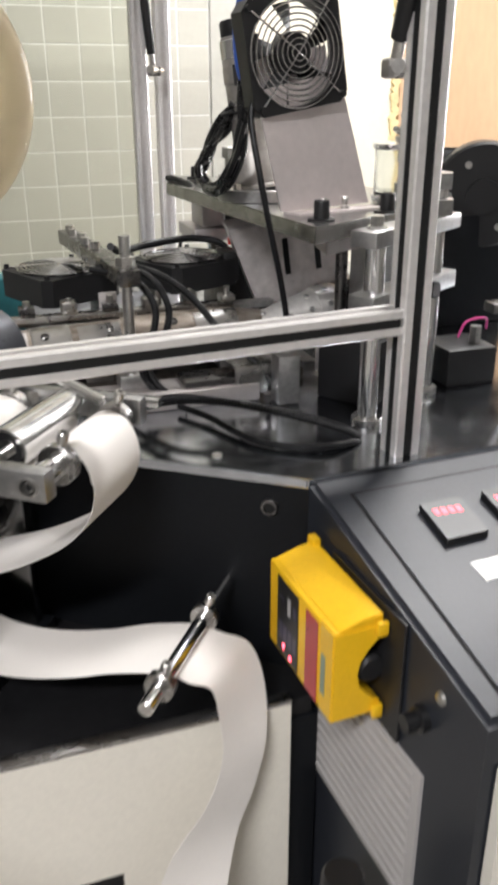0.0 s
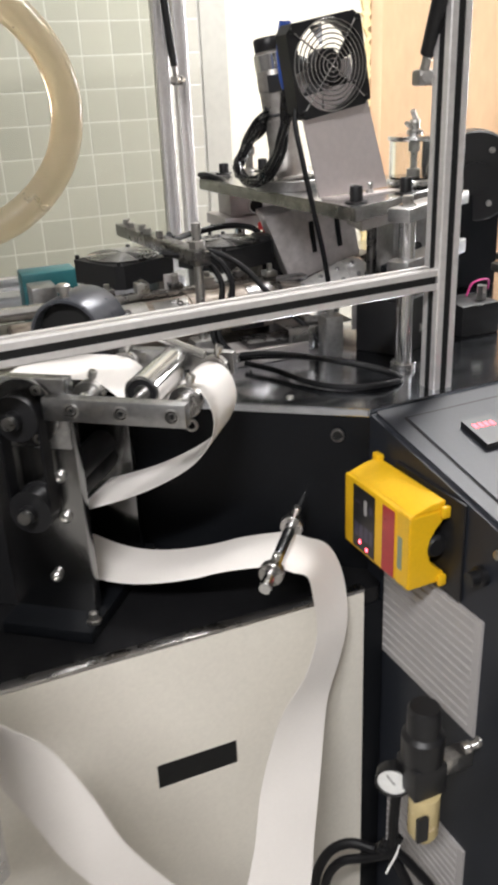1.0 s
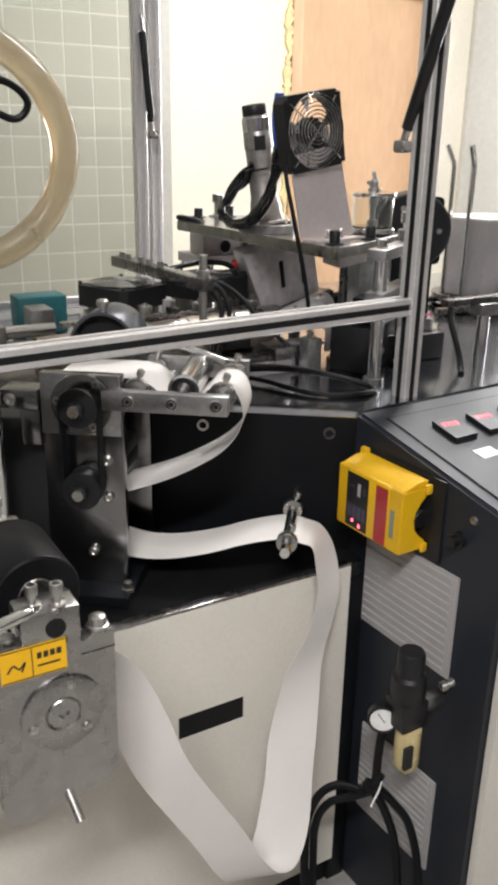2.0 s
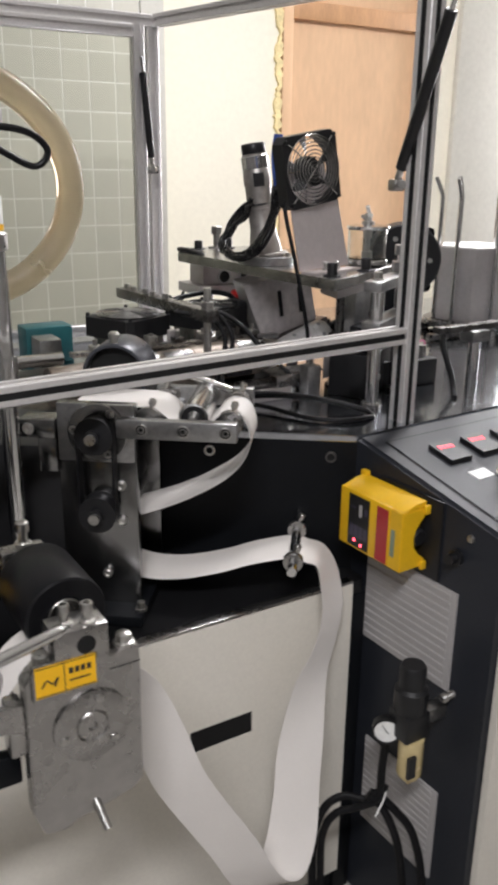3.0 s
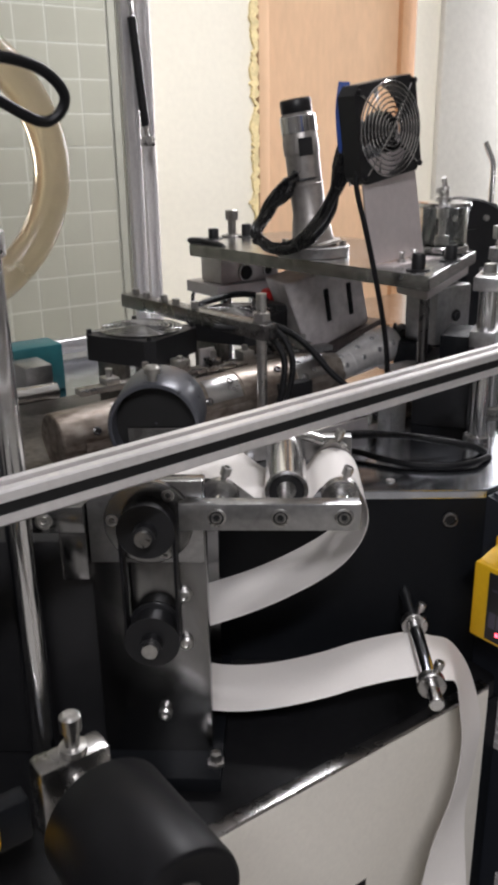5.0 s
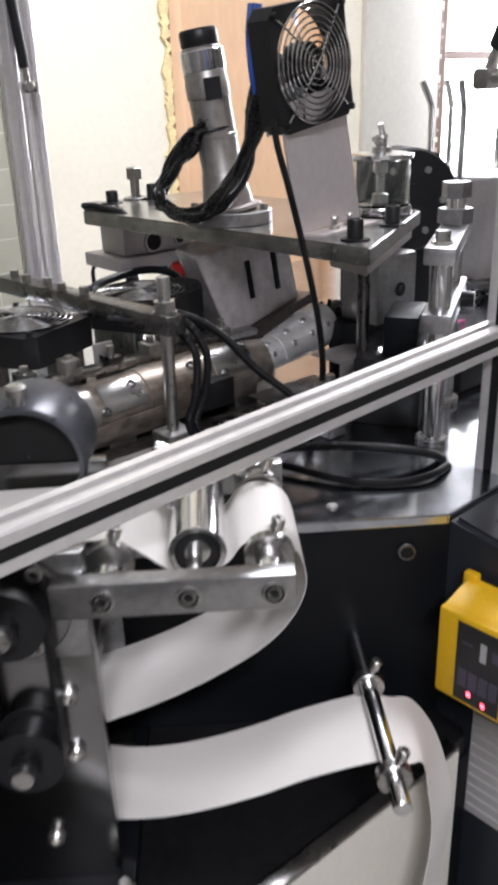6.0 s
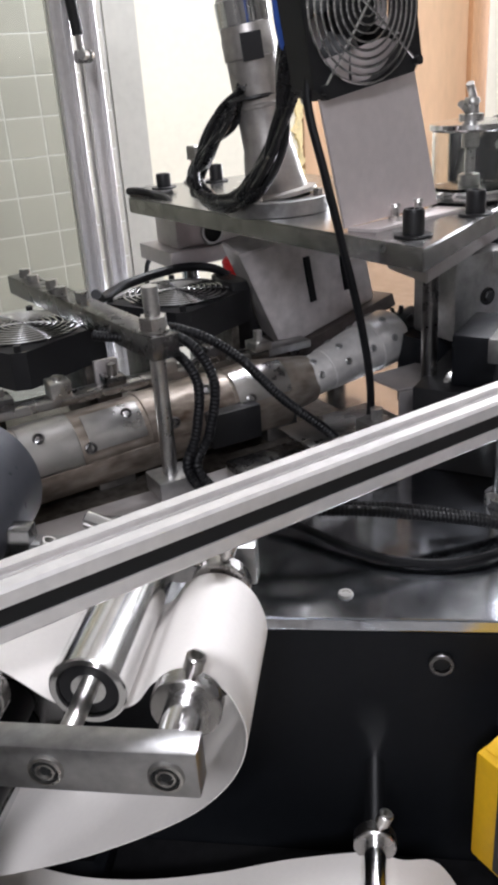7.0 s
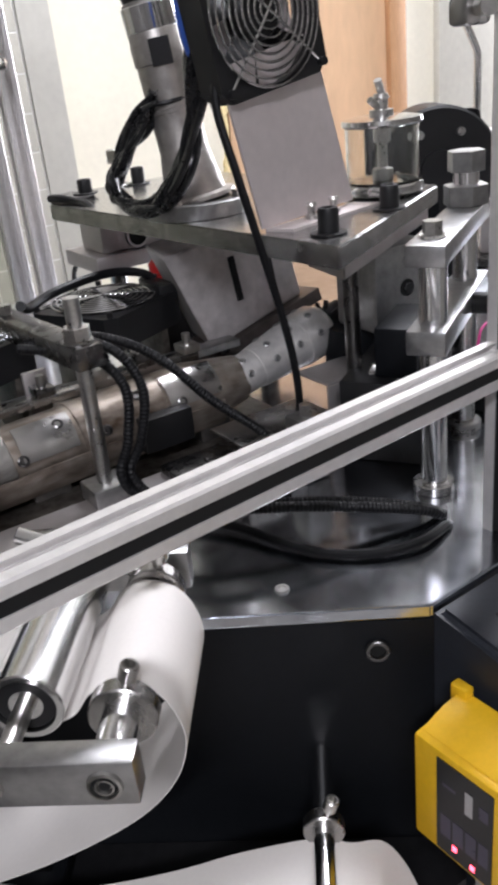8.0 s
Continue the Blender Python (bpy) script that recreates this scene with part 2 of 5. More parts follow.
def band(line, across, thick, bm=None):
    """A web of paper along the line; across: the vector of its width, at one or at each point."""
    b = bmesh.new()
    rows = []
    for i, p in enumerate(line):
        w = Vector(across[i]) if isinstance(across, list) else Vector(across)
        d = (line[min(i + 1, len(line) - 1)] - line[max(i - 1, 0)]).normalized()
        n = d.cross(w).normalized() * thick / 2
        rows.append([b.verts.new(p + w * (k / 4) + n) for k in range(5)] + [b.verts.new(p + w * (k / 4) - n) for k in range(4, -1, -1)])
    for a, c in zip(rows, rows[1:]):
        for k in range(10):
            b.faces.new((a[k], a[(k + 1) % 10], c[(k + 1) % 10], c[k]))
    b.faces.new(rows[0])
    b.faces.new(rows[-1][::-1])
    return merge(b, None, bm)


def hexa(p, q, r, bm=None, hole=0.0):
    """A hexagon head or nut."""
    return rod(p, q, r, n=6, bm=bm, bevel=0.0006)


def socket_bolt(name, p, q, r, parent, mat=None, washer=True):
    """A socket head screw: head from p to q, with a hollow in its top."""
    p, q = Vector(p), Vector(q)
    h = (q - p).length
    b = lathe(p, q, [(r, 0), (r, h * 0.88), (r * 0.9, h), (r * 0.55, h), (r * 0.5, h * 0.55), (0.0002, h * 0.55)], 18)
    if washer:
        ring(p, p + (q - p).normalized() * 0.0025, r * 1.75, r * 0.9, 20, b)
    return part(name, b, mat or BLACK, parent)


def profile(p, q, turn=0.0, s=0.03):
    """An aluminium extrusion with a slot in each of its sides, from p to q."""
    h, o, i, d = s / 2, 0.0052 * s / 0.03, 0.0085 * s / 0.03, 0.002
    poly = []
    base = [(-h + 0.0018, h)] + [(-o, h), (-o, h - d), (-i, h - d - 0.001), (-i, h - 0.0085), (i, h - 0.0085), (i, h - d - 0.001), (o, h - d), (o, h)] + [(h - 0.0018, h)]
    for k in range(4):
        a = -k * math.pi / 2
        poly += [(x * math.cos(a) - y * math.sin(a), x * math.sin(a) + y * math.cos(a)) for x, y in base]
    length = (Vector(q) - Vector(p)).length
    return prism(poly[::-1], 0, length, axis_matrix(p, q) @ pose(0, 0, 0, 0, 0, turn))


# The side of the machine that stands at an angle: u along it, w out of it, z up.
STATION = Matrix(((-0.799, -0.602, 0, 0.469), (0.602, -0.799, 0, 0.84), (0, 0, 1, 0), (0, 0, 0, 1)))


def st(u, w, z):
    return STATION @ Vector((u, w, z))

# ---- the room ----
def structure(name, bm, mat, label, category):
    return single(name, bm, mat, label, category, kind="structure")


structure("floor", box((-4, -4, -0.1), (6, 5, 0)), CONCRETE, "grey concrete workshop floor under the machine", "floor")
structure("ceiling", box((-4, -4, 3.0), (6, 5, 3.1)), WHITEC, "plain white ceiling over the workshop", "ceiling")
# three unseen walls, kept dark so the room gives less fill light
structure("wall_south", box((-4, -4.1, 0), (6, -4, 3)), DIM, "unseen wall behind the camera, darkened to cut fill light", "wall")
structure("wall_west", box((-4.1, -4, 0), (-4, 2.86, 3)), DIM, "unseen wall beside the tiled wall, darkened to cut fill light", "wall")
structure("wall_east", box((6, -4, 0), (6.1, 3.4, 3)), DIM, "unseen wall beyond the window, darkened to cut fill light", "wall")
wall = box((1.035, 3.3, 0), (1.868, 3.4, 3))
box((1.868, 3.3, 2.6), (2.80, 3.4, 3), bm=wall)
box((2.80, 3.3, 0), (3.56, 3.4, 3), bm=wall)
box((3.56, 3.3, 0), (5.2, 3.4, 0.62), bm=wall)
box((3.56, 3.3, 2.6), (5.2, 3.4, 3), bm=wall)
box((5.2, 3.3, 0), (6, 3.4, 3), bm=wall)
structure("wall_north", wall, BRIGHTW, "cream plaster wall with a boarded doorway and a window", "wall")
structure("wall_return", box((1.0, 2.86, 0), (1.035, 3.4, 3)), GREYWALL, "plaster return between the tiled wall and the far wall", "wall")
tiled = structure("wall_tiled", box((-4, 2.805, 0), (1.035, 2.86, 3)), GROUT, "wall of square glazed off-white tiles with white grout", "wall")
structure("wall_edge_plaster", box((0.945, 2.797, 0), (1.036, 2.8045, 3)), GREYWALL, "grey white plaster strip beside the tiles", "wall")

# added slab: its grey puts the shade beside the window into the colour
structure("wall_pier", box((2.96, 3.265, 0), (3.50, 3.2985, 3), bevel=0.004), GREYWALL, "added grey slab for the shaded wall between the doorway and the window", "wall")

# boarded doorway
door = thing("door_1", (2.3, 3.3, 0), "plywood boarded doorway with pine battens", "door", kind="structure")
part("board", box((1.87, 3.315, 0), (2.78, 3.335, 2.6)), PLY, door)
part("batten", box((2.70, 3.285, 0), (2.79, 3.314, 2.6), bevel=0.003), TIMBER, door)
part("batten", box((1.875, 3.285, 0), (1.93, 3.314, 2.6), bevel=0.003), PLY, door)
part("batten", box((1.931, 3.287, 2.06), (2.699, 3.314, 2.14), bevel=0.003), TIMBER, door)
def ragged(x, z0, z1, y, wide, rough, seed, thick=0.006):
    """A strip up a wall with torn edges."""
    n = int((z1 - z0) / 0.012)
    lo = [(x - wide * (0.5 + 0.5 * noise.noise((seed, k * 0.16, 0))) - rough * abs(noise.noise((seed, k * 0.9, 3))), z0 + (z1 - z0) * k / n) for k in range(n + 1)]
    hi = [(x + rough * noise.noise((seed, k * 0.5, 7)), z0 + (z1 - z0) * k / n) for k in range(n, -1, -1)]
    return prism(lo + hi, 0, thick, Matrix(((1, 0, 0, 0), (0, 0, -1, y), (0, 1, 0, 0), (0, 0, 0, 1))))


foam = ragged(1.872, 0.6, 2.6, 3.3, 0.05, 0.03, 3.1, 0.014)
part("foam_edge", foam, FOAM, door, "rough yellow foam filler along the edge")

# window
win = thing("window_1", (4.4, 3.3, 0.62), "bright window with a brown frame and a cross bar", "window", kind="structure")
for lo, hi in (((3.56, 3.3, 0.62), (3.60, 3.36, 2.6)), ((5.15, 3.3, 0.62), (5.2, 3.36, 2.6)), ((3.601, 3.3, 2.55), (5.149, 3.36, 2.6)), ((3.601, 3.3, 0.62), (5.149, 3.36, 0.67)), ((4.4, 3.305, 0.671), (4.44, 3.35, 2.549))):
    part("window_frame", box(lo, hi, bevel=0.003), WINFRAME, win)
part("cross_bar", box((3.601, 3.31, 1.50), (5.149, 3.345, 1.54)), WINFRAME, win)
pane = part("pane", box((3.602, 3.325, 0.672), (5.148, 3.329, 2.548)), GLASS, win)
pane.visible_shadow = False
structure("backdrop", box((2.5, 4.6, -0.5), (7, 4.62, 4)), OUTSIDE, "overexposed daylight outside the window", "backdrop")
peel = ragged(3.555, 0.7, 2.6, 3.3, 0.05, 0.05, 8.7, 0.003)
structure("trim", peel, WINFRAME, "peeling brown paint along the window edge", "trim")

# ---- the machine's body ----
body = thing("machine_cabinet", (0, 1.2, 0), "paper cup machine cabinet in cream and dark grey steel", "machine")
W0, W1 = 0.775, 0.79
b = box((-1.6, W0, 0.07), (0.10, W1, 0.722))
box((0.22, W0, 0.07), (0.428, W1, 0.722), bm=b)
box((0.10, W0, 0.07), (0.22, W1, 0.487), bm=b)
box((0.10, W0, 0.53), (0.22, W1, 0.722), bm=b)
part("front_panel", b, CREAM, body, "cream painted steel front panel with a slot")
part("slot_back", box((0.1003, W0 + 0.0015, 0.4873), (0.2197, W1 + 0.02, 0.5297)), VOID, body, "black opening behind the slot")
part("corner_post", box((0.4285, W0 + 0.012, 0.0), (0.468, 0.835, 0.689), bevel=0.002), DARKPAINT, body)
part("plinth", box((-1.6, W0 + 0.02, 0.0), (0.428, W1 + 0.06, 0.069)), DARKPAINT, body)
part("ledge", prism([(0.468, 0.80), (0.4685, 0.838), (0.109, 1.109), (-1.6, 1.109), (-1.6, 0.7905), (0.46, 0.7905)], 0.69, 0.715), LEDGEPAINT, body, "worn black ledge above the cream panel")
part("ledge_trim", box((-1.6, 0.7752, 0.7225), (0.429, 0.792, 0.7285), bevel=0.001), STEEL, body)
part("angled_panel", box((-0.012, -0.012, 0.60), (0.45, 0.0, 0.962), STATION), DARKPAINT, body, "dark grey angled panel under the table")
part("rear_panel", box((-1.6, 1.11, 0.60), (0.109, 1.122, 0.962)), DARKPAINT, body)
p0 = st(0.044, 0, 0.934)
p1 = st(0.044, 0.005, 0.934)
part("port_ring", ring(p0, p1, 0.0105, 0.007), DKSTEEL, body)
q0, q1 = st(0.264, 0, 0.936), st(0.264, 0.005, 0.936)
part("port_ring", ring(q0, q1, 0.0105, 0.0065), ZINC, body)
part("port_hole", rod(st(0.264, 0.0005, 0.936), st(0.264, 0.0015, 0.936), 0.0065), VOID, body)
part("port_hole", rod(st(0.044, 0.0005, 0.934), st(0.044, 0.0015, 0.934), 0.007), VOID, body)
table = part("table", prism([(0.469, 0.84), (1.75, 0.905), (1.75, 1.98), (-1.6, 1.98), (-1.6, 1.105), (0.109, 1.105)], 0.963, 0.975, bevel=0.0015), TABLE, body, "polished steel table plate with smears")

# console
con = thing("control_console", (1.0, 0.6, 0), "dark grey sloping control console with a cream front", "control console")
X0, X1, Y0, Y1 = 0.470, 0.487, 0.838, 0.50
b = bmesh.new()
side = [(X0, Y0, 0.0), (X0, Y0, 0.974), (X1, Y1, 0.908), (X1, Y1, 0.0)]
far = [(1.75, Y0 + 0.062, 0.0), (1.75, Y0 + 0.062, 0.974), (1.75, Y1 + 0.06, 0.908), (1.75, Y1 + 0.06, 0.0)]
A = [b.verts.new(v) for v in side]
B = [b.verts.new(v) for v in far]
b.faces.new(A)
b.faces.new(B[::-1])
for i in range(4):
    j = (i + 1) % 4
    b.faces.new((A[i], B[i], B[j], A[j]))
bmesh.ops.bevel(b, geom=[e for e in b.edges if min(v.co.z for v in e.verts) > 0.5], offset=0.006, segments=3, affect="EDGES")
part("body", b, CONSOLEPAINT, con, "dark grey powder coated steel body")
SL = (0.908 - 0.974) / (Y1 - Y0)


def top(x, y, dz=0.0):
    k = (x - X0) * 0.048
    return Vector((x, y, 0.974 + (y - k - Y0) * SL + dz))


def slab(pts, h0, h1):
    b = bmesh.new()
    lo = [b.verts.new(top(x, y, h0)) for x, y in pts]
    hi = [b.verts.new(top(x, y, h1)) for x, y in pts]
    b.faces.new(lo[::-1])
    b.faces.new(hi)
    n = len(pts)
    for i in range(n):
        b.faces.new((lo[i], lo[(i + 1) % n], hi[(i + 1) % n], hi[i]))
    return b


part("groove", slab([(0.505, 0.806), (1.7, 0.865), (1.7, 0.53), (0.512, 0.512)], -0.002, 0.0006), VOID, con)
part("top_cover", slab([(0.508, 0.802), (1.7, 0.860), (1.7, 0.535), (0.515, 0.517)], -0.002, 0.0022), CONSOLEPAINT, con, "grey cover plate let into the slope")
part("front_panel", box((0.50, 0.485, 0.05), (1.7, 0.4985, 0.86), pose(0, 0, 0, 0, 0, 0)), CREAM, con, "cream painted front panel")
for k, (x, y) in enumerate(((0.565, 0.73), (0.645, 0.735), (0.725, 0.74), (0.805, 0.745))):
    m = part("temperature_meter", slab([(x, y + 0.028), (x + 0.05, y + 0.031), (x + 0.05, y - 0.028), (x, y - 0.031)], 0.0022, 0.011), BLACK, con, "black square digital meter with red digits")
    for i in range(4):
        q = x + 0.008 + i * 0.009
        part("digit", slab([(q, y + 0.016), (q + 0.006, y + 0.016), (q + 0.006, y + 0.006), (q, y + 0.006)], 0.011, 0.0115), DIGIT, m)
for k in range(4):
    x, y = 0.575 + 0.08 * k, 0.655 + 0.003 * k
    part("name_plate", slab([(x, y + 0.016), (x + 0.04, y + 0.018), (x + 0.042, y - 0.006), (x + 0.002, y - 0.01)], 0.0022, 0.003), DIAL, con, "small white name plate")
    c = top(x + 0.055, y - 0.01, 0.002)
    s = part("switch", lathe(c, c + Vector((0, -0.004, 0.02)), [(0.011, 0), (0.011, 0.006), (0.007, 0.008), (0.006, 0.02), (0.004, 0.021)]), CHROME, con)
# lower dark vents on the console's side: local frame on the side face, a along it towards the front, h up
SIDE = Matrix.Translation((X0, Y0, 0)) @ pose(0, 0, 0, 0, 0, math.degrees(math.atan2(Y1 - Y0, X1 - X0)))
for name, a0, a1, z0, z1 in (("vent_plate", 0.05, 0.262, 0.60, 0.782), ("vent_plate", 0.075, 0.262, 0.20, 0.39)):
    v = part(name, box((a0, -0.004, z0), (a1, 0.0, z1), SIDE), VENTG, con, "grey ribbed vent plate")
    n = int((z1 - z0) / 0.0145)
    for i in range(n):
        z = z0 + 0.003 + i * (z1 - z0 - 0.004) / n
        part("slat", prism([(z, 0), (z + 0.009, -0.0022), (z + 0.0105, -0.0019), (z + 0.0105, 0)], a0 + 0.002, a1 - 0.012, SIDE @ Matrix(((0, 0, 1, 0), (0, 1, 0, -0.004), (1, 0, 0, 0), (0, 0, 0, 1)))), VENTG, v)
for a, z in ((0.27, 0.60), (0.275, 0.885)):
    c = SIDE @ Vector((a, 0, z))
    d = SIDE.to_3x3() @ Vector((0, -1, 0))
    part("screw", lathe(c, c + d * 0.004, [(0.007, 0), (0.006, 0.003), (0.003, 0.004)], 14), ZINC, con)
c = SIDE @ Vector((0.252, 0, 0.845))
part("cable_gland", lathe(c, c + d * 0.022, [(0.013, 0), (0.013, 0.008), (0.009, 0.009), (0.009, 0.022)], 16), BLACK, con)

# ---- yellow sensor ----
sen = thing("light_sensor", SIDE @ Vector((0.10, -0.03, 0.80)), "yellow plastic registration sensor with a black display", "sensor")
AZ = SIDE @ Matrix(((1, 0, 0, 0), (0, 0, -1, 0), (0, 1, 0, 0), (0, 0, 0, 1)))
FRONT = 0.062
case = part("case", box((0.034, 0.803, 0.006), (0.158, 0.908, FRONT), AZ, 0.003), YELLOW, sen)
notched = [(0.006, 0.803), (FRONT, 0.803), (FRONT, 0.908), (0.006, 0.908), (0.006, 0.900), (0.012, 0.892), (0.024, 0.884), (0.033, 0.870), (0.036, 0.855), (0.033, 0.840), (0.024, 0.828), (0.012, 0.821), (0.006, 0.815)]
part("notched_end", prism([(z, w) for w, z in notched], 0.1582, 0.187, AZ @ Matrix(((0, 0, 1, 0), (1, 0, 0, 0), (0, 1, 0, 0), (0, 0, 0, 1))), bevel=0.0015), YELLOW, sen)
part("sloping_lid", prism([(0.008, 0.9085), (FRONT - 0.006, 0.9085), (0.030, 0.917), (0.008, 0.919)], 0.036, 0.185, AZ @ Matrix(((0, 0, 1, 0), (0, 1, 0, 0), (1, 0, 0, 0), (0, 0, 0, 1))), bevel=0.001), YELLOW, sen)
for lo, hi in (((0.030, 0.905, 0.006), (0.046, 0.926, 0.016)), ((0.1872, 0.898, 0.006), (0.194, 0.914, 0.018)), ((0.1872, 0.799, 0.006), (0.193, 0.815, 0.018)), ((0.0285, 0.806, 0.030), (0.0335, 0.900, 0.050))):
    part("mounting_ear", box(lo, hi, AZ, 0.002), YELLOW, sen)
part("display", box((0.058, 0.808, FRONT + 0.0002), (0.110, 0.902, FRONT + 0.001), AZ), BLACK, sen, "glossy black display with faint print")
part("red_strip", box((0.128, 0.806, FRONT + 0.0002), (0.155, 0.902, FRONT + 0.0009), AZ), REDP, sen)
part("green_strip", box((0.163, 0.826, FRONT + 0.0002), (0.172, 0.873, FRONT + 0.0007), AZ), GREENP, sen)
for a, z in ((0.076, 0.820), (0.093, 0.815)):
    part("led", box((a - 0.002, z - 0.0025, FRONT + 0.0011), (a + 0.002, z + 0.0025, FRONT + 0.0017), AZ), LED, sen, "glowing red light")
for i, (a, z, w, h) in enumerate(((0.064, 0.878, 0.012, 0.003), (0.085, 0.866, 0.007, 0.022), (0.098, 0.872, 0.008, 0.012), (0.062, 0.826, 0.010, 0.022), (0.074, 0.826, 0.010, 0.022), (0.086, 0.826, 0.010, 0.022), (0.098, 0.826, 0.009, 0.022))):
    part("mark", box((a, z, FRONT + 0.0011), (a + w, z + h, FRONT + 0.0013), AZ), VENTG if i == 1 else FAINT, sen)
part("back_plate", box((0.07, 0.785, 0.0005), (0.218, 0.925, 0.005), AZ, bevel=0.002), BLACK, sen, "black mounting plate")
c = AZ @ Vector((0.170, 0.853, 0.016))
part("lens", lathe(c, c + (SIDE.to_3x3() @ Vector((1, 0, 0))) * 0.014, [(0.016, 0), (0.016, 0.01), (0.012, 0.014)]), BLACK, sen)

# ---- air filter regulator ----
reg = thing("air_regulator", (0.405, 0.60, 0.46), "black air filter regulator with gauge and amber bowl", "regulator")
rx, ry = 0.410, 0.588
part("knob", lathe((rx, ry, 0.585), (rx, ry, 0.67), [(0.027, 0), (0.028, 0.01), (0.028, 0.04), (0.022, 0.045), (0.022, 0.08), (0.019, 0.085)]), BLACK, reg)
part("body", box((rx - 0.025, ry - 0.024, 0.535), (rx + 0.025, ry + 0.024, 0.585), bevel=0.004), BLACK, reg)
part("bowl", lathe((rx, ry - 0.01, 0.455), (rx, ry - 0.01, 0.535), [(0.004, -0.012), (0.005, 0.0), (0.016, 0.002), (0.021, 0.012), (0.021, 0.08)]), AMBER, reg, "pale amber bowl with a sight slot")
part("sight_slot", box((rx - 0.024, ry - 0.034, 0.475), (rx - 0.008, ry - 0.028, 0.515)), BLACK, reg)
gd = Vector((-0.62, -0.78, 0.05)).normalized()
gc = Vector((0.374, 0.600, 0.544))
g = part("gauge", lathe(gc - gd * 0.02, gc, [(0.006, -0.02), (0.006, 0), (0.022, 0.001), (0.024, 0.004), (0.024, 0.02), (0.021, 0.0205), (0.0205, 0.017), (0.0002, 0.017)]), BLACK, reg)
part("dial", rod(gc - gd * 0.0028, gc - gd * 0.002, 0.0202), DIAL, g, "white gauge dial")
gu = Vector((0, 0, 1))
gx = gd.cross(gu).normalized()
part("needle", tube([gc - gd * 0.0012 - gx * 0.003 - gu * 0.004, gc - gd * 0.0012 + gx * 0.008 + gu * 0.011], 0.0007, 6, soft=False), INK, g)
part("bracket", box((rx + 0.02, ry - 0.012, 0.55), (0.488, ry + 0.012, 0.575), bevel=0.002), ZINC, reg)
part("fitting", lathe((0.456, 0.566, 0.600), (0.478, 0.560, 0.606), [(0.006, 0), (0.0085, 0.002), (0.0085, 0.010), (0.006, 0.012), (0.006, 0.022)], 12), ZINC, reg)
part("air_hose", tube([(0.400, 0.612, 0.545), (0.398, 0.625, 0.50), (0.398, 0.631, 0.44), (0.397, 0.633, 0.385), (0.382, 0.648, 0.366), (0.353, 0.672, 0.368), (0.325, 0.685, 0.352), (0.305, 0.69, 0.31), (0.30, 0.69, 0.25), (0.29, 0.67, 0.15), (0.29, 0.66, 0.012)], 0.0075), RUBBER, reg)
part("air_hose", tube([(0.408, 0.630, 0.40), (0.392, 0.632, 0.372), (0.365, 0.655, 0.350), (0.335, 0.672, 0.338), (0.315, 0.68, 0.30), (0.312, 0.68, 0.22), (0.31, 0.66, 0.012)], 0.007), RUBBER, reg)
part("white_tie", tube([(0.404, 0.6235, 0.392), (0.398, 0.622, 0.375), (0.388, 0.621, 0.36), (0.380, 0.618, 0.352)], 0.0018, 6), DIAL, reg, "white cable tie")
part("air_hose", tube([(0.385, 0.642, 0.385), (0.400, 0.632, 0.376), (0.425, 0.612, 0.345), (0.448, 0.592, 0.30), (0.46, 0.572, 0.2), (0.46, 0.565, 0.012)], 0.0075), RUBBER, reg)
part("air_hose", tube([(0.380, 0.645, 0.378), (0.396, 0.630, 0.365), (0.412, 0.612, 0.325), (0.425, 0.598, 0.26), (0.43, 0.585, 0.15), (0.43, 0.58, 0.012)], 0.0075), RUBBER, reg)

# ---- aluminium guard frame ----
guard = thing("guard_frame", (0.6, 0.87, 0.975), "aluminium extrusion guard frame with slotted profiles", "guard frame")
RY = lambda x: 0.811 + 0.088 * x
part("front_rail", profile((-1.3, RY(-1.3) + 0.015, 1.139), (0.587, RY(0.587) + 0.015, 1.139)), ALU, guard)
# black strips in the rail and post slots paint the shade of their depth
for k, (lo, hi) in enumerate((((-1.3, RY(-1.3) + 0.0012, 1.1338), (0.586, RY(0.586) + 0.0012, 1.1338)),)):
    b = box((0, 0, 0), (1.886 / math.cos(math.atan(0.088)), 0.004, 0.0104), Matrix.Translation(lo) @ pose(0, 0, 0, 0, 0, math.degrees(math.atan(0.088))))
    part("slot_cover", b, VOID, guard, "black strip for the shade inside the slot")
for x, y in ((0.604, 0.878),):
    part("slot_cover", box((-0.0058, -0.0158, 0.976), (0.0058, -0.0118, 2.29), Matrix.Translation((x, y, 0)) @ pose(0, 0, 0, 0, 0, 5)), VOID, guard)
    part("slot_cover", box((-0.0158, -0.0058, 0.976), (-0.0118, 0.0058, 2.29), Matrix.Translation((x, y, 0)) @ pose(0, 0, 0, 0, 0, 5)), VOID, guard)
part("front_post", profile((0.604, 0.878, 0.975), (0.604, 0.878, 2.3), 5, 0.034), ALU, guard)
part("far_post", profile((0.575, 1.905, 0.975), (0.575, 1.905, 1.757), 0), ALU, guard)
part("top_rail", profile((-1.3, 1.905, 1.772), (0.590, 1.905, 1.772)), ALU, guard)
part("side_rail", profile((0.585, 1.885, 1.772), (0.80, 0.86, 1.772)), ALU, guard)
leaf = thing("guard_door", (0.0, 1.86, 0.99), "tinted acrylic guard door in an aluminium frame", "guard door")
part("stile", profile((0.516, 1.862, 0.985), (0.516, 1.862, 1.755)), ALU, leaf)
part("top_stile", profile((-1.25, 1.862, 1.740), (0.50, 1.862, 1.740)), ALU, leaf)
part("bottom_stile", profile((-1.25, 1.862, 1.0), (0.50, 1.862, 1.0)), ALU, leaf)
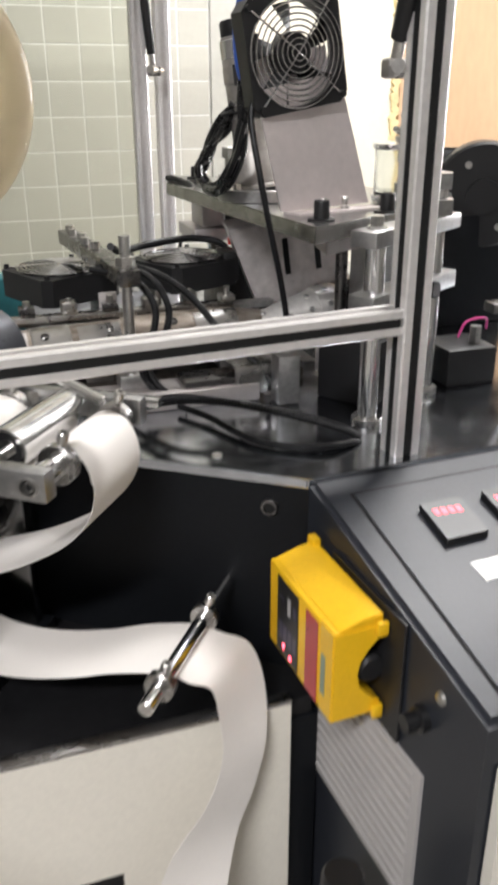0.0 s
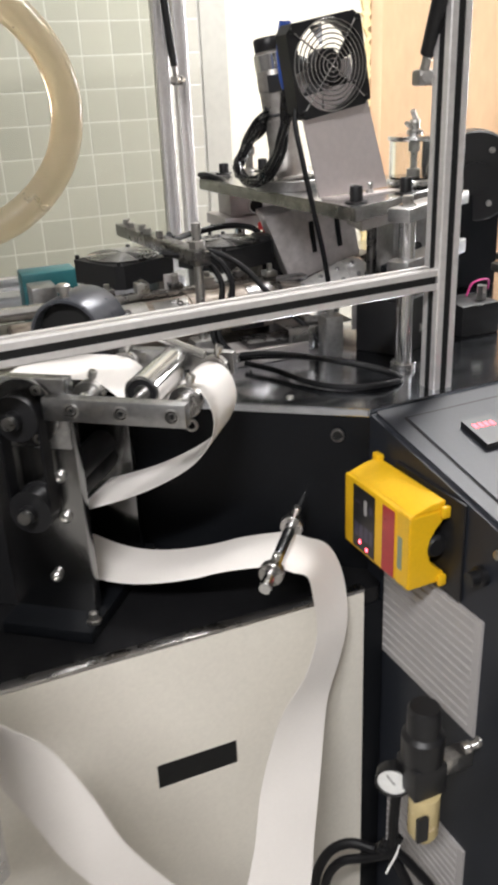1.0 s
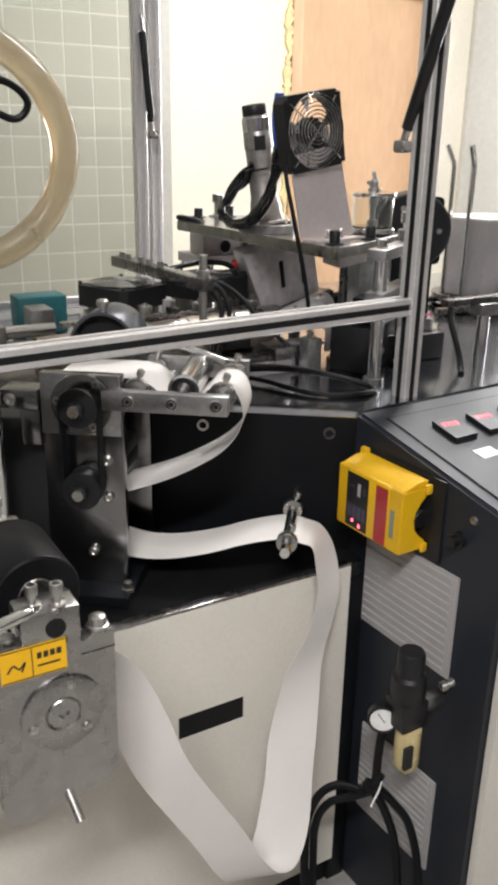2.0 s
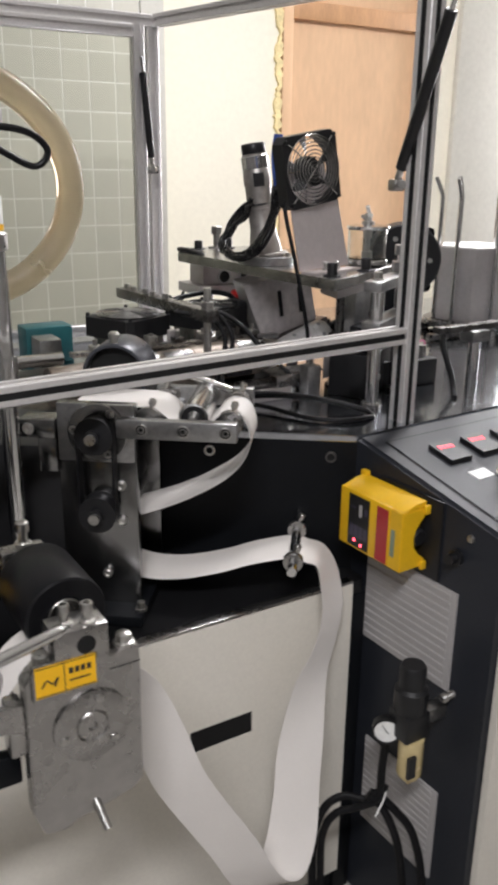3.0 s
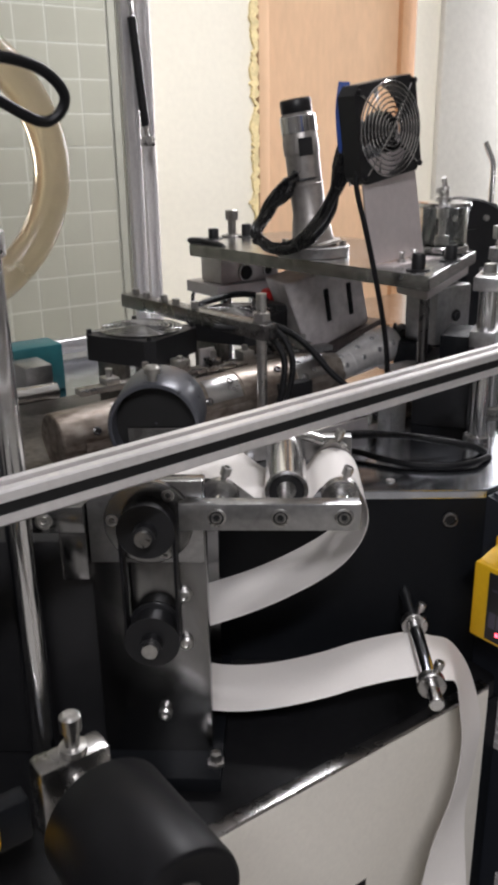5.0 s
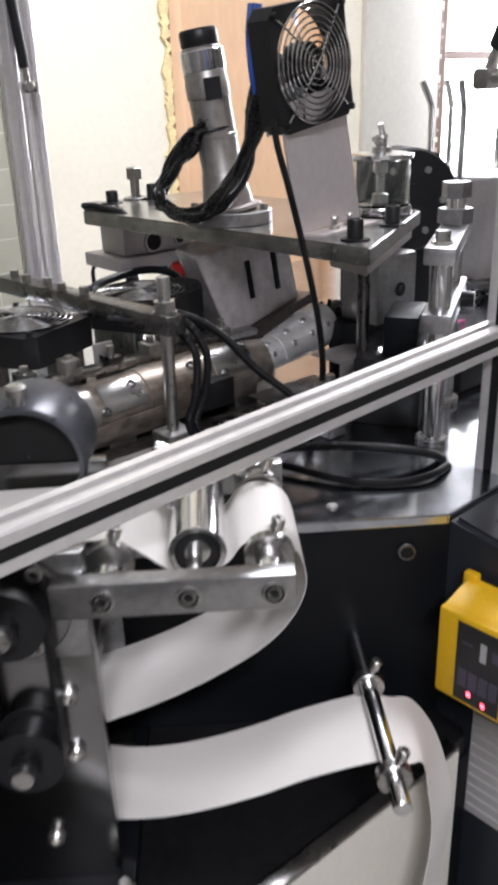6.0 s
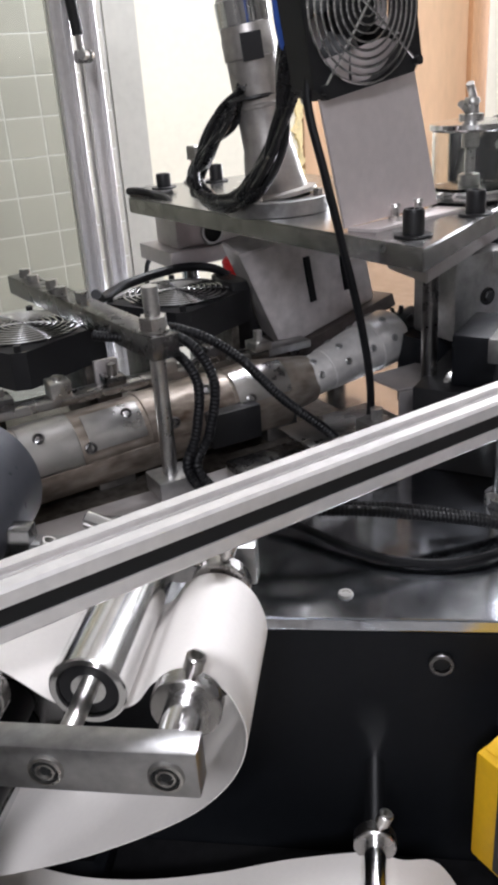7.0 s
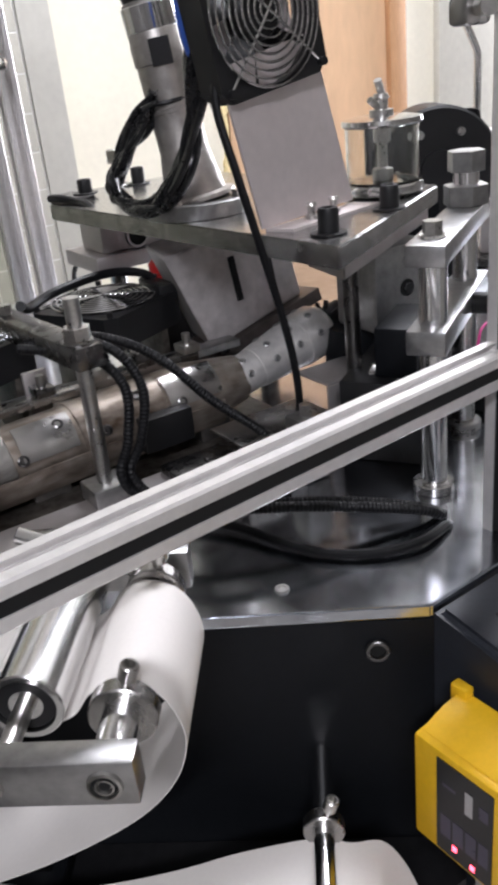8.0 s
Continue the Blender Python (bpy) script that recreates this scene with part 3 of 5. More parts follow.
part("acrylic_sheet", box((-1.25, 1.860, 1.016), (0.50, 1.864, 1.724)), ACRYL, leaf, "smoky clear acrylic sheet")


def strut(name, lo, hi, split, r, label):
    g = thing(name, lo, label, "gas spring")
    lo, hi = Vector(lo), Vector(hi)
    m = lo.lerp(hi, split)
    part("barrel", rod(lo, m, r, bevel=0.002), BLACK, g)
    part("piston_rod", rod(m, hi, r * 0.42), CHROME, g)
    part("end_fitting", rod(lo - (hi - lo).normalized() * 0.03, lo, r * 0.6), ZINC, g)
    part("end_bracket", box((-0.012, -0.010, -0.010), (0.014, 0.010, 0.010), Matrix.Translation(lo - (hi - lo).normalized() * 0.03), 0.004), STEEL, g)
    part("stud", rod(lo - (hi - lo).normalized() * 0.028 + Vector((-0.012, -0.03, 0)), lo - (hi - lo).normalized() * 0.028 + Vector((0.02, 0.02, 0)), 0.007), ZINC, g)
    return g


strut("gas_spring", (0.586, 0.905, 1.425), (0.555, 0.72, 1.80), 0.62, 0.0105, "black gas spring fixed to the front post")
strut("gas_spring", (0.538, 1.838, 1.44), (0.515, 1.836, 1.68), 0.85, 0.009, "slim black gas spring on the far door frame")

# ---- clear hose ----
hose_line = [(-0.35, 1.70, 1.63), (-0.12, 1.69, 1.625), (0.08, 1.68, 1.60), (0.20, 1.675, 1.52), (0.255, 1.675, 1.40), (0.23, 1.675, 1.27), (0.13, 1.68, 1.17), (-0.02, 1.69, 1.13), (-0.2, 1.70, 1.14), (-0.35, 1.7, 1.15)]
hose = thing("suction_hose", (-0.1, 1.69, 1.13), "thick amber clear ribbed suction hose in a loop", "hose")
part("hose_wall", tube(hose_line, 0.0316, 24, 14, 0.0007, 0.0065), HOSE, hose)
part("hose_bore", tube(hose_line, 0.0275, 20, 14), BORE, hose, "pale inside of the hose")


# ---- rollers and web on the angled side ----
feed = thing("web_feed_unit", st(0.35, 0.1, 0.715), "steel paper web feed unit with rollers and belt drive", "feed unit")
arm = part("front_arm", box((0.186, 0.218, 1.031), (0.372, 0.236, 1.061), STATION, 0.0015), MILLED, feed, "milled steel side bar")
for u in (0.203, 0.268, 0.333):
    part("bolt", lathe(st(u, 0.236, 1.046), st(u, 0.2385, 1.046), [(0.0100, 0), (0.0095, 0.0022), (0.0078, 0.0026), (0.0075, 0.0002), (0.0055, 0.0001), (0.0055, 0.0022), (0.0045, 0.0024), (0.0038, 0.0002), (0.0002, 0.0002)], 18), ZINC, arm)
    part("hex_recess", rod(st(u, 0.2363, 1.046), st(u, 0.2369, 1.046), 0.0036, n=6), VOID, arm)
    part("socket", ring(st(u, 0.2361, 1.046), st(u, 0.2366, 1.046), 0.0078, 0.0052), VOID, arm)
part("rear_arm", box((0.180, 0.03, 1.035), (0.372, 0.046, 1.066), STATION, 0.0015), MILLED, feed, "milled steel side bar")
part("spacer_bar", rod(st(0.300, 0.048, 1.090), st(0.215, 0.062, 1.066), 0.0065, bevel=0.001), CHROME, feed)


def collared_shaft(name, u, z, w0, w1, r, collars, rc=0.02):
    s = part(name, rod(st(u, w0, z), st(u, w1, z), r, bevel=0.001), CHROME, feed)
    for w in collars:
        c = part("collar", ring(st(u, w - 0.006, z), st(u, w + 0.006, z), rc, r), STEEL, s)
        part("set_screw", lathe(st(u - 0.003, w, z + rc - 0.004), st(u - 0.009, w, z + rc + 0.014), [(0.0032, 0), (0.0032, 0.008), (0.0058, 0.0085), (0.0058, 0.0175), (0.005, 0.0185), (0.0034, 0.0185), (0.003, 0.013), (0.0002, 0.013)], 16), ZINC, s)
    return s


collared_shaft("guide_shaft", 0.203, 1.046, 0.03, 0.222, 0.012, (0.062, 0.182), 0.021)
collared_shaft("guide_shaft", 0.333, 1.046, 0.03, 0.222, 0.012, (0.062, 0.182), 0.021)
collared_shaft("lower_guide_shaft", 0.097, 0.824, 0.0, 0.243, 0.0085, (0.080, 0.205), 0.0165)
r = part("chrome_roller", lathe(st(0.261, 0.052, 1.053), st(0.261, 0.184, 1.053), [(0.006, 0), (0.0225, 0), (0.0235, 0.001), (0.0235, 0.131), (0.0225, 0.132), (0.019, 0.132), (0.018, 0.127), (0.0105, 0.127), (0.0105, 0.13), (0.006, 0.13)], 40), CHROME, feed)
part("axle", rod(st(0.261, 0.03, 1.053), st(0.264, 0.222, 1.048), 0.006), ZINC, r)
part("end_cap", ring(st(0.261, 0.1792, 1.053), st(0.261, 0.1815, 1.053), 0.0182, 0.0065), BLACK, r, "dark bearing shield")
# upright plate with belt drive
up = part("side_plate", box((0.347, 0.196, 0.716), (0.472, 0.214, 1.078), STATION, 0.0015), SATIN, feed, "polished stainless upright plate")
part("side_plate", box((0.347, 0.03, 0.716), (0.455, 0.046, 1.078), STATION, 0.0015), SATIN, feed)
boss = part("boss", lathe(st(0.405, 0.2186, 1.035), st(0.405, 0.226, 1.035), [(0.047, 0), (0.047, 0.006), (0.0455, 0.0074), (0.01, 0.0074)], 48), SATIN, feed, "turned steel bearing cover")
for k in range(3):
    a = radians(90 + 120 * k + 35)
    part("cover_screw", lathe(st(0.405 + 0.038 * math.cos(a), 0.226, 1.035 + 0.038 * math.sin(a)), st(0.405 + 0.038 * math.cos(a), 0.2275, 1.035 + 0.038 * math.sin(a)), [(0.0068, -0.0008), (0.0066, 0.001), (0.005, 0.0015), (0.0035, 0.0012), (0.003, -0.0005), (0.0002, -0.0005)], 16), ZINC, boss)
part("head_plate", box((0.349, 0.2142, 0.985), (0.470, 0.2185, 1.079), STATION, 0.001), MILLED, feed)
part("flange_block", box((0.4725, 0.18, 1.022), (0.53, 0.225, 1.052), STATION, 0.002), SATIN, feed)
part("flange_leg", box((0.4725, 0.182, 0.965), (0.502, 0.222, 1.0215), STATION, 0.002), SATIN, feed)
part("flange_bolt", lathe(st(0.515, 0.225, 1.037), st(0.515, 0.228, 1.037), [(0.0095, 0), (0.009, 0.0025), (0.0075, 0.003), (0.007, 0.0006), (0.005, 0.0006), (0.005, 0.0026), (0.0035, 0.0026), (0.003, 0.0004), (0.0002, 0.0004)], 18), ZINC, feed)
for u, z, rr in ((0.405, 1.035, 0.026), (0.405, 0.905, 0.026)):
    pl = part("belt_pulley", lathe(st(u, 0.214, z), st(u, 0.262, z), [(rr, 0), (rr + 0.004, 0.001), (rr + 0.004, 0.004), (rr, 0.005), (rr, 0.03), (rr + 0.004, 0.031), (rr + 0.004, 0.034), (0.012, 0.035), (0.012, 0.046), (0.006, 0.046), (0.005, 0.04), (0.0002, 0.04)], 32), BLACK, feed)
    part("hub_screw", rod(st(u, 0.258, z), st(u, 0.266, z), 0.0085), ZINC, pl)
belt = [st(0.405 + 0.028 * math.cos(a), 0.222, 1.035 + 0.028 * math.sin(a)) for a in [math.pi * k / 10 for k in range(11)]] + [st(0.405 - 0.028 * math.cos(a), 0.222, 0.905 - 0.028 * math.sin(a)) for a in [math.pi * k / 10 for k in range(11)]]
part("drive_belt", band(belt + [belt[0]], STATION.to_3x3() @ Vector((0, 0.022, 0)), 0.003), RUBBER, feed)
for u, z in ((0.372, 0.945), (0.372, 0.885), (0.40, 0.79)):
    part("bolt", lathe(st(u, 0.214, z), st(u, 0.222, z), [(0.008, 0), (0.008, 0.006), (0.006, 0.008), (0.0045, 0.008), (0.004, 0.004), (0.0002, 0.004)], 16), ZINC, feed)
for w in (0.06, 0.10, 0.15):
    part("nip_roller", rod(st(0.39, 0.047, 0.955 - w * 0.6), st(0.39, 0.195, 0.955 - w * 0.6), 0.02), RUBBER if w < 0.12 else CHROME, feed)
part("foot_bar", box((0.335, 0.02, 0.716), (0.47, 0.26, 0.735), STATION, 0.002), DARKPAINT, feed)
part("foot_bolt", lathe(st(0.342, 0.235, 0.735), st(0.342, 0.235, 0.752), [(0.011, 0), (0.011, 0.004), (0.007, 0.005), (0.007, 0.015), (0.004, 0.017)], 6), ZINC, feed)
part("drive_shroud", box((0.47, 0.0, 0.717), (0.70, 0.20, 1.0), STATION, 0.004), BLACK, feed, "black drive housing")
# upper web: over, under and over the rollers, then a loose loop back
aw = STATION.to_3x3() @ Vector((0, 0.104, 0))
upper = [st(0.46, 0.07, 1.062), st(0.37, 0.07, 1.064), st(0.333, 0.07, 1.0625), st(0.315, 0.07, 1.056), st(0.286, 0.07, 1.034), st(0.261, 0.07, 1.0285), st(0.238, 0.07, 1.036), st(0.224, 0.07, 1.053), st(0.205, 0.07, 1.0605), st(0.186, 0.07, 1.053), st(0.175, 0.07, 1.035), st(0.172, 0.07, 1.010), st(0.183, 0.07, 0.980), st(0.208, 0.07, 0.951), st(0.25, 0.07, 0.923), st(0.30, 0.07, 0.898), st(0.36, 0.07, 0.876), st(0.42, 0.07, 0.860)]
web = thing("paper_web", st(0.2, 0.1, 0.715), "white paper web running over rollers into a hanging loop", "paper web")
part("upper_web", band(smooth_path(upper, 6), aw, 0.0006), PAPER, web)
mid = [st(0.42, 0.083, 0.785), st(0.37, 0.083, 0.768), st(0.33, 0.083, 0.762), st(0.28, 0.083, 0.766), st(0.22, 0.083, 0.781), st(0.17, 0.083, 0.799), st(0.12, 0.083, 0.812), st(0.097, 0.083, 0.8145), st(0.076, 0.083, 0.809)]
aw2 = aw * 0.9
ends = [((0.324, 0.745, 0.795), (0.389, 0.812, 0.792)), ((0.331, 0.742, 0.758), (0.397, 0.784, 0.760)), ((0.332, 0.735, 0.705), (0.390, 0.755, 0.705)), ((0.308, 0.724, 0.652), (0.372, 0.745, 0.645)), ((0.262, 0.712, 0.60), (0.344, 0.73, 0.59)), ((0.226, 0.70, 0.505), (0.312, 0.69, 0.50)), ((0.203, 0.675, 0.435), (0.290, 0.665, 0.425)), ((0.172, 0.648, 0.375), (0.266, 0.635, 0.355)), ((0.135, 0.622, 0.345), (0.225, 0.605, 0.320)), ((0.098, 0.600, 0.355), (0.178, 0.585, 0.345)), ((0.066, 0.588, 0.405), (0.136, 0.570, 0.410)), ((0.032, 0.582, 0.475), (0.100, 0.564, 0.488)), ((-0.046, 0.58, 0.62), (0.018, 0.56, 0.638)), ((-0.080, 0.58, 0.71), (-0.014, 0.56, 0.728)), ((-0.115, 0.58, 0.795), (-0.048, 0.56, 0.808)), ((-0.145, 0.58, 0.85), (-0.084, 0.56, 0.851)), ((-0.175, 0.58, 0.880), (-0.12, 0.56, 0.885))]
# the web's back edge is the right one once it hangs
flip = smooth_path(mid + [Vector(c) for a, c in ends], 6)
front = smooth_path([p + aw2 for p in mid] + [Vector(a) for a, c in ends], 6)
part("hanging_web", band(flip, [q - p for p, q in zip(flip, front)], 0.0006), PAPER, web)

# ---- near lower unit with the sticker ----
near = thing("web_tension_unit", (-0.16, 0.52, 0.72), "brushed stainless web tension unit with a warning sticker", "tension unit")
F = 0.487
plate = part("front_plate", prism([(-0.236, 0.745), (-0.225, 0.715), (-0.20, 0.712), (-0.19, 0.722), (-0.15, 0.728), (-0.118, 0.734), (-0.106, 0.745), (-0.105, 0.925), (-0.128, 0.926), (-0.134, 0.920), (-0.142, 0.918), (-0.142, 0.930), (-0.226, 0.926), (-0.236, 0.915)], -0.022, 0.0, Matrix.Translation((0, F, 0)) @ Matrix(((1, 0, 0, 0), (0, 0, -1, 0), (0, 1, 0, 0), (0, 0, 0, 1))), bevel=0.0015), STEEL, near, "brushed stainless plate")
part("top_block", box((-0.203, F - 0.006, 0.926), (-0.142, F + 0.035, 0.968), bevel=0.003), STEEL, near)
part("block_hole", rod((-0.168, F - 0.0075, 0.948), (-0.168, F - 0.005, 0.948), 0.0105), VOID, near)
part("cover_disc", lathe((-0.165, F, 0.842), (-0.165, F - 0.004, 0.842), [(0.044, 0), (0.044, 0.003), (0.042, 0.004), (0.020, 0.004), (0.018, 0.0025), (0.0165, 0.004), (0.006, 0.004), (0.005, 0.001), (0.0002, 0.001)], 40), STEEL, near)
for a in (75, 195, 315):
    x, z = -0.165 + 0.034 * math.cos(radians(a)), 0.842 + 0.034 * math.sin(radians(a))
    part("screw", lathe((x, F - 0.004, z), (x, F - 0.0065, z), [(0.0055, 0), (0.005, 0.002), (0.003, 0.0025), (0.0025, 0.001), (0.0002, 0.001)], 14), ZINC, near)
for x, y in ((-0.185, F + 0.012), (-0.162, F + 0.004)):
    part("top_bolt", lathe((x, y, 0.968), (x, y, 0.992), [(0.009, 0), (0.009, 0.003), (0.0045, 0.004), (0.0045, 0.012), (0.0066, 0.013), (0.0066, 0.023), (0.006, 0.024), (0.0042, 0.024), (0.0038, 0.017), (0.0002, 0.017)], 18), ZINC, near)
part("side_bolt", lathe((-0.119, F + 0.012, 0.925), (-0.119, F + 0.012, 0.938), [(0.012, 0), (0.012, 0.003), (0.009, 0.004), (0.009, 0.012), (0.006, 0.014)], 18), ZINC, near)
part("side_bolt", lathe((-0.213, F + 0.012, 0.926), (-0.213, F + 0.012, 0.942), [(0.014, 0), (0.014, 0.002), (0.0095, 0.003), (0.0095, 0.014), (0.007, 0.016)], 18), ZINC, near)
part("joint_line", box((-0.1415, F - 0.0006, 0.9045), (-0.1052, F + 0.0006, 0.9055)), VOID, near)
part("lower_bolt", rod((-0.165, F + 0.004, 0.738), (-0.160, F - 0.022, 0.712), 0.005), ZINC, near)
stk = part("sticker", box((-0.2255, F - 0.0068, 0.8985), (-0.159, F - 0.0062, 0.9355), pose(0, 0, 0)), STICKER, near, "yellow warning sticker with black print")
part("sticker_line", box((-0.1945, F - 0.0072, 0.8995), (-0.1935, F - 0.0069, 0.9345)), INK, stk)
for z0 in (0.8995, 0.9335):
    part("sticker_line", box((-0.2245, F - 0.0072, z0), (-0.160, F - 0.0069, z0 + 0.001)), INK, stk)
for k in range(4):
    part("print_bar", box((-0.189 + k * 0.0066, F - 0.0072, 0.919), (-0.1842 + k * 0.0066, F - 0.0069, 0.926)), INK, stk)
part("print_bar", box((-0.189, F - 0.0072, 0.910), (-0.166, F - 0.0069, 0.912)), INK, stk)
part("print_sign", tube([(-0.219, F - 0.007, 0.911), (-0.213, F - 0.007, 0.918), (-0.207, F - 0.007, 0.913), (-0.201, F - 0.007, 0.919), (-0.205, F - 0.007, 0.909)], 0.001, 6), INK, stk)
part("sticker_base", box((-0.228, F - 0.006, 0.893), (-0.156, F - 0.0002, 0.937), bevel=0.001), STEEL, near)
# handle rod, bent arm
part("handle_rod", tube([(-0.185, 0.495, 0.962), (-0.201, 0.485, 0.968), (-0.269, 0.465, 0.966), (-0.323, 0.45, 0.966), (-0.45, 0.42, 0.966), (-0.70, 0.52, 0.90)], 0.0068, 16), CHROME, near)
part("bent_arm", band(smooth_path([(-0.240, 0.491, 0.862), (-0.264, 0.491, 0.864), (-0.290, 0.490, 0.868), (-0.316, 0.488, 0.877), (-0.37, 0.48, 0.905), (-0.50, 0.47, 0.95), (-0.72, 0.55, 0.88)], 8), (0, 0, 0.030), 0.008), STEEL, near)
part("arm_block", box((-0.255, 0.4875, 0.828), (-0.2365, 0.515, 0.893), bevel=0.004), STEEL, near)
# rubber roller
ra, rb = Vector((-0.166, 0.549, 0.946)), Vector((-0.168, 0.655, 0.946))
rr = part("rubber_roller", lathe(ra, rb, [(0.020, 0.012), (0.0215, 0.002), (0.024, 0.0005), (0.030, 0.0015), (0.0445, 0.0), (0.047, 0.0015), (0.048, 0.005), (0.048, 0.102), (0.046, 0.105), (0.012, 0.106)], 48), RUBBER, near, "black rubber press roller")
part("bearing", ring(ra - (ra - rb).normalized() * 0.016, ra - (ra - rb).normalized() * 0.011, 0.0195, 0.011), DKSTEEL, rr)
part("steel_core", ring(ra - (ra - rb).normalized() * 0.010, ra - (ra - rb).normalized() * 0.002, 0.0205, 0.019), ZINC, rr)
part("axle", rod(ra + (ra - rb).normalized() * 0.026, rb - (ra - rb).normalized() * 0.042, 0.01), STEEL, rr)
part("rear_bearing_block", box((-0.200, 0.695, 0.90), (-0.140, 0.722, 0.968), bevel=0.006), STEEL, near)
part("rear_bolt", lathe((-0.168, 0.705, 0.968), (-0.168, 0.705, 1.000), [(0.011, 0), (0.011, 0.006), (0.006, 0.007), (0.006, 0.02), (0.0085, 0.021), (0.0085, 0.033), (0.006, 0.035)], 16), ZINC, near)
part("lower_roller", rod((-0.236, 0.585, 0.835), (-0.266, 0.62, 0.905), 0.014, n=24, bevel=0.001), STEEL, near)
part("paper_sheet", band(smooth_path([(-0.166, 0.56, 0.8965), (-0.195, 0.56, 0.892), (-0.225, 0.56, 0.872), (-0.25, 0.56, 0.835), (-0.262, 0.56, 0.79)], 6), (0, 0.075, 0), 0.0006), PAPER, near, "white paper passing under the roller")
part("stand", box((-0.78, 0.50, 0.0), (-0.68, 0.74, 0.90), bevel=0.004), DARKPAINT, near)
part("yellow_ring", ring((-0.255, 0.70, 0.925), (-0.25, 0.72, 0.925), 0.022, 0.012), STICKER, near)
part("ring_shaft", rod((-0.27, 0.66, 0.925), (-0.245, 0.735, 0.925), 0.0118), DKSTEEL, near)
part("carrier_bar", box((-0.70, 0.725, 0.885), (-0.20, 0.745, 0.925), bevel=0.003), DARKPAINT, near)
part("carrier_bar", box((-0.70, 0.53, 0.76), (-0.235, 0.548, 0.80), bevel=0.003), DARKPAINT, near)
part("rear_cheek", box((-0.22, F + 0.021, 0.735), (-0.115, F + 0.05, 0.89), bevel=0.003), STEEL, near)

# ---- on the table: upright air cylinder at the web ----
cyl = thing("air_cylinder", (-0.09, 0.98, 0.7), "upright chrome air cylinder with a yellow band", "air cylinder")
cx, cy = -0.105, 0.97
part("barrel", rod((cx, cy, 0.715), (cx, cy, 1.31), 0.014, bevel=0.002), CHROME, cyl)
part("collar", rod((cx, cy, 1.31), (cx, cy, 1.335), 0.0185, bevel=0.002), ZINC, cyl)
part("yellow_band", rod((cx, cy, 1.338), (cx, cy, 1.346), 0.0145), STICKER, cyl)
part("label_band", rod((cx, cy, 1.347), (cx, cy, 1.385), 0.0143), DIAL, cyl, "white label band")
part("upper_barrel", rod((cx, cy, 1.385), (cx, cy, 1.47), 0.012), CHROME, cyl)
part("head_block", box((cx - 0.05, cy - 0.02, 1.47), (cx + 0.02, cy + 0.02, 1.50), bevel=0.003), ALU, cyl)
part("air_line", tube([(cx - 0.05, cy - 0.03, 1.46), (cx + 0.0, cy - 0.04, 1.475), (cx + 0.05, cy - 0.04, 1.468), (cx + 0.075, cy - 0.035, 1.445), (cx + 0.055, cy - 0.03, 1.425), (cx + 0.0, cy - 0.03, 1.45), (cx - 0.06, cy - 0.03, 1.465)], 0.005), RUBBER, cyl)


# ---- fans ----
def fan(at, m, size, depth, label, blades=True):
    f = thing("cooling_fan", at, label, "fan", "cooling fans")
    h = size / 2
    b = bmesh.new()
    n = 32
    sq, ci = [], []
    for k in range(n):
        a = 2 * math.pi * k / n + math.pi / n
        c, s = math.cos(a), math.sin(a)
        e = h / max(abs(c), abs(s))
        sq.append((c * e, s * e))
        ci.append((c * h * 0.93, s * h * 0.93))
    rings = [[b.verts.new((x, y, z)) for x, y in ps] for ps, z in ((sq, 0), (sq, depth), (ci, depth), (ci, 0))]
    for i in range(4):
        a, c = rings[i], rings[(i + 1) % 4]
        for k in range(n):
            b.faces.new((a[k], a[(k + 1) % n], c[(k + 1) % n], c[k]))
    part("housing", merge(b, m), BLACK, f)
    hub = part("hub", lathe(m @ Vector((0, 0, 0.003)), m @ Vector((0, 0, depth - 0.004)), [(h * 0.37, 0), (h * 0.37, depth * 0.7), (h * 0.33, depth - 0.007)], 28), BLACK, f)
    for k in range(5):
        b = bmesh.new()
        pts = []
        for i in range(5):
            r = h * (0.37 + 0.54 * i / 4)
            a0, a1 = 2 * math.pi * k / 5 + 0.12 * i / 4, 2 * math.pi * k / 5 + 0.52 + 0.16 * i / 4
            pts.append((b.verts.new((r * math.cos(a0), r * math.sin(a0), depth * 0.2)), b.verts.new((r * math.cos(a1), r * math.sin(a1), depth * 0.75))))
        for (p, q), (r2, s2) in zip(pts, pts[1:]):
            b.faces.new((p, q, s2, r2))
        bmesh.ops.solidify(b, geom=b.faces[:], thickness=0.0015)
        part("blade", merge(b, m), BLACK, hub)
    g = bmesh.new()
    for k in range(9):
        r = h * (0.14 + 0.102 * k)
        tube([(r * math.cos(2 * math.pi * i / 40), r * math.sin(2 * math.pi * i / 40), depth + 0.004 + 0.004 * (1 - (r / h) ** 2)) for i in range(41)], 0.0012, 6, soft=False, bm=g)
    for k in range(4):
        a = math.pi / 4 + k * math.pi / 2
        tube([(0, 0, depth + 0.0085), (h * 0.2 * math.cos(a), h * 0.2 * math.sin(a), depth + 0.008), (h * 0.95 * math.cos(a), h * 0.95 * math.sin(a), depth + 0.003), (h * 1.16 * math.cos(a), h * 1.16 * math.sin(a), depth + 0.002)], 0.0014, 6, soft=False, bm=g)
    part("wire_guard", merge(g, m), CHROME, f, "round chrome wire guard")
    for sx in (-1, 1):
        for sy in (-1, 1):
            part("screw", rod(m @ Vector((sx * h * 0.86, sy * h * 0.86, depth)), m @ Vector((sx * h * 0.86, sy * h * 0.86, depth + 0.007)), 0.0042), BLACK, f)
    return f


# ---- raised plate with the heater ----
PZ = 1.219
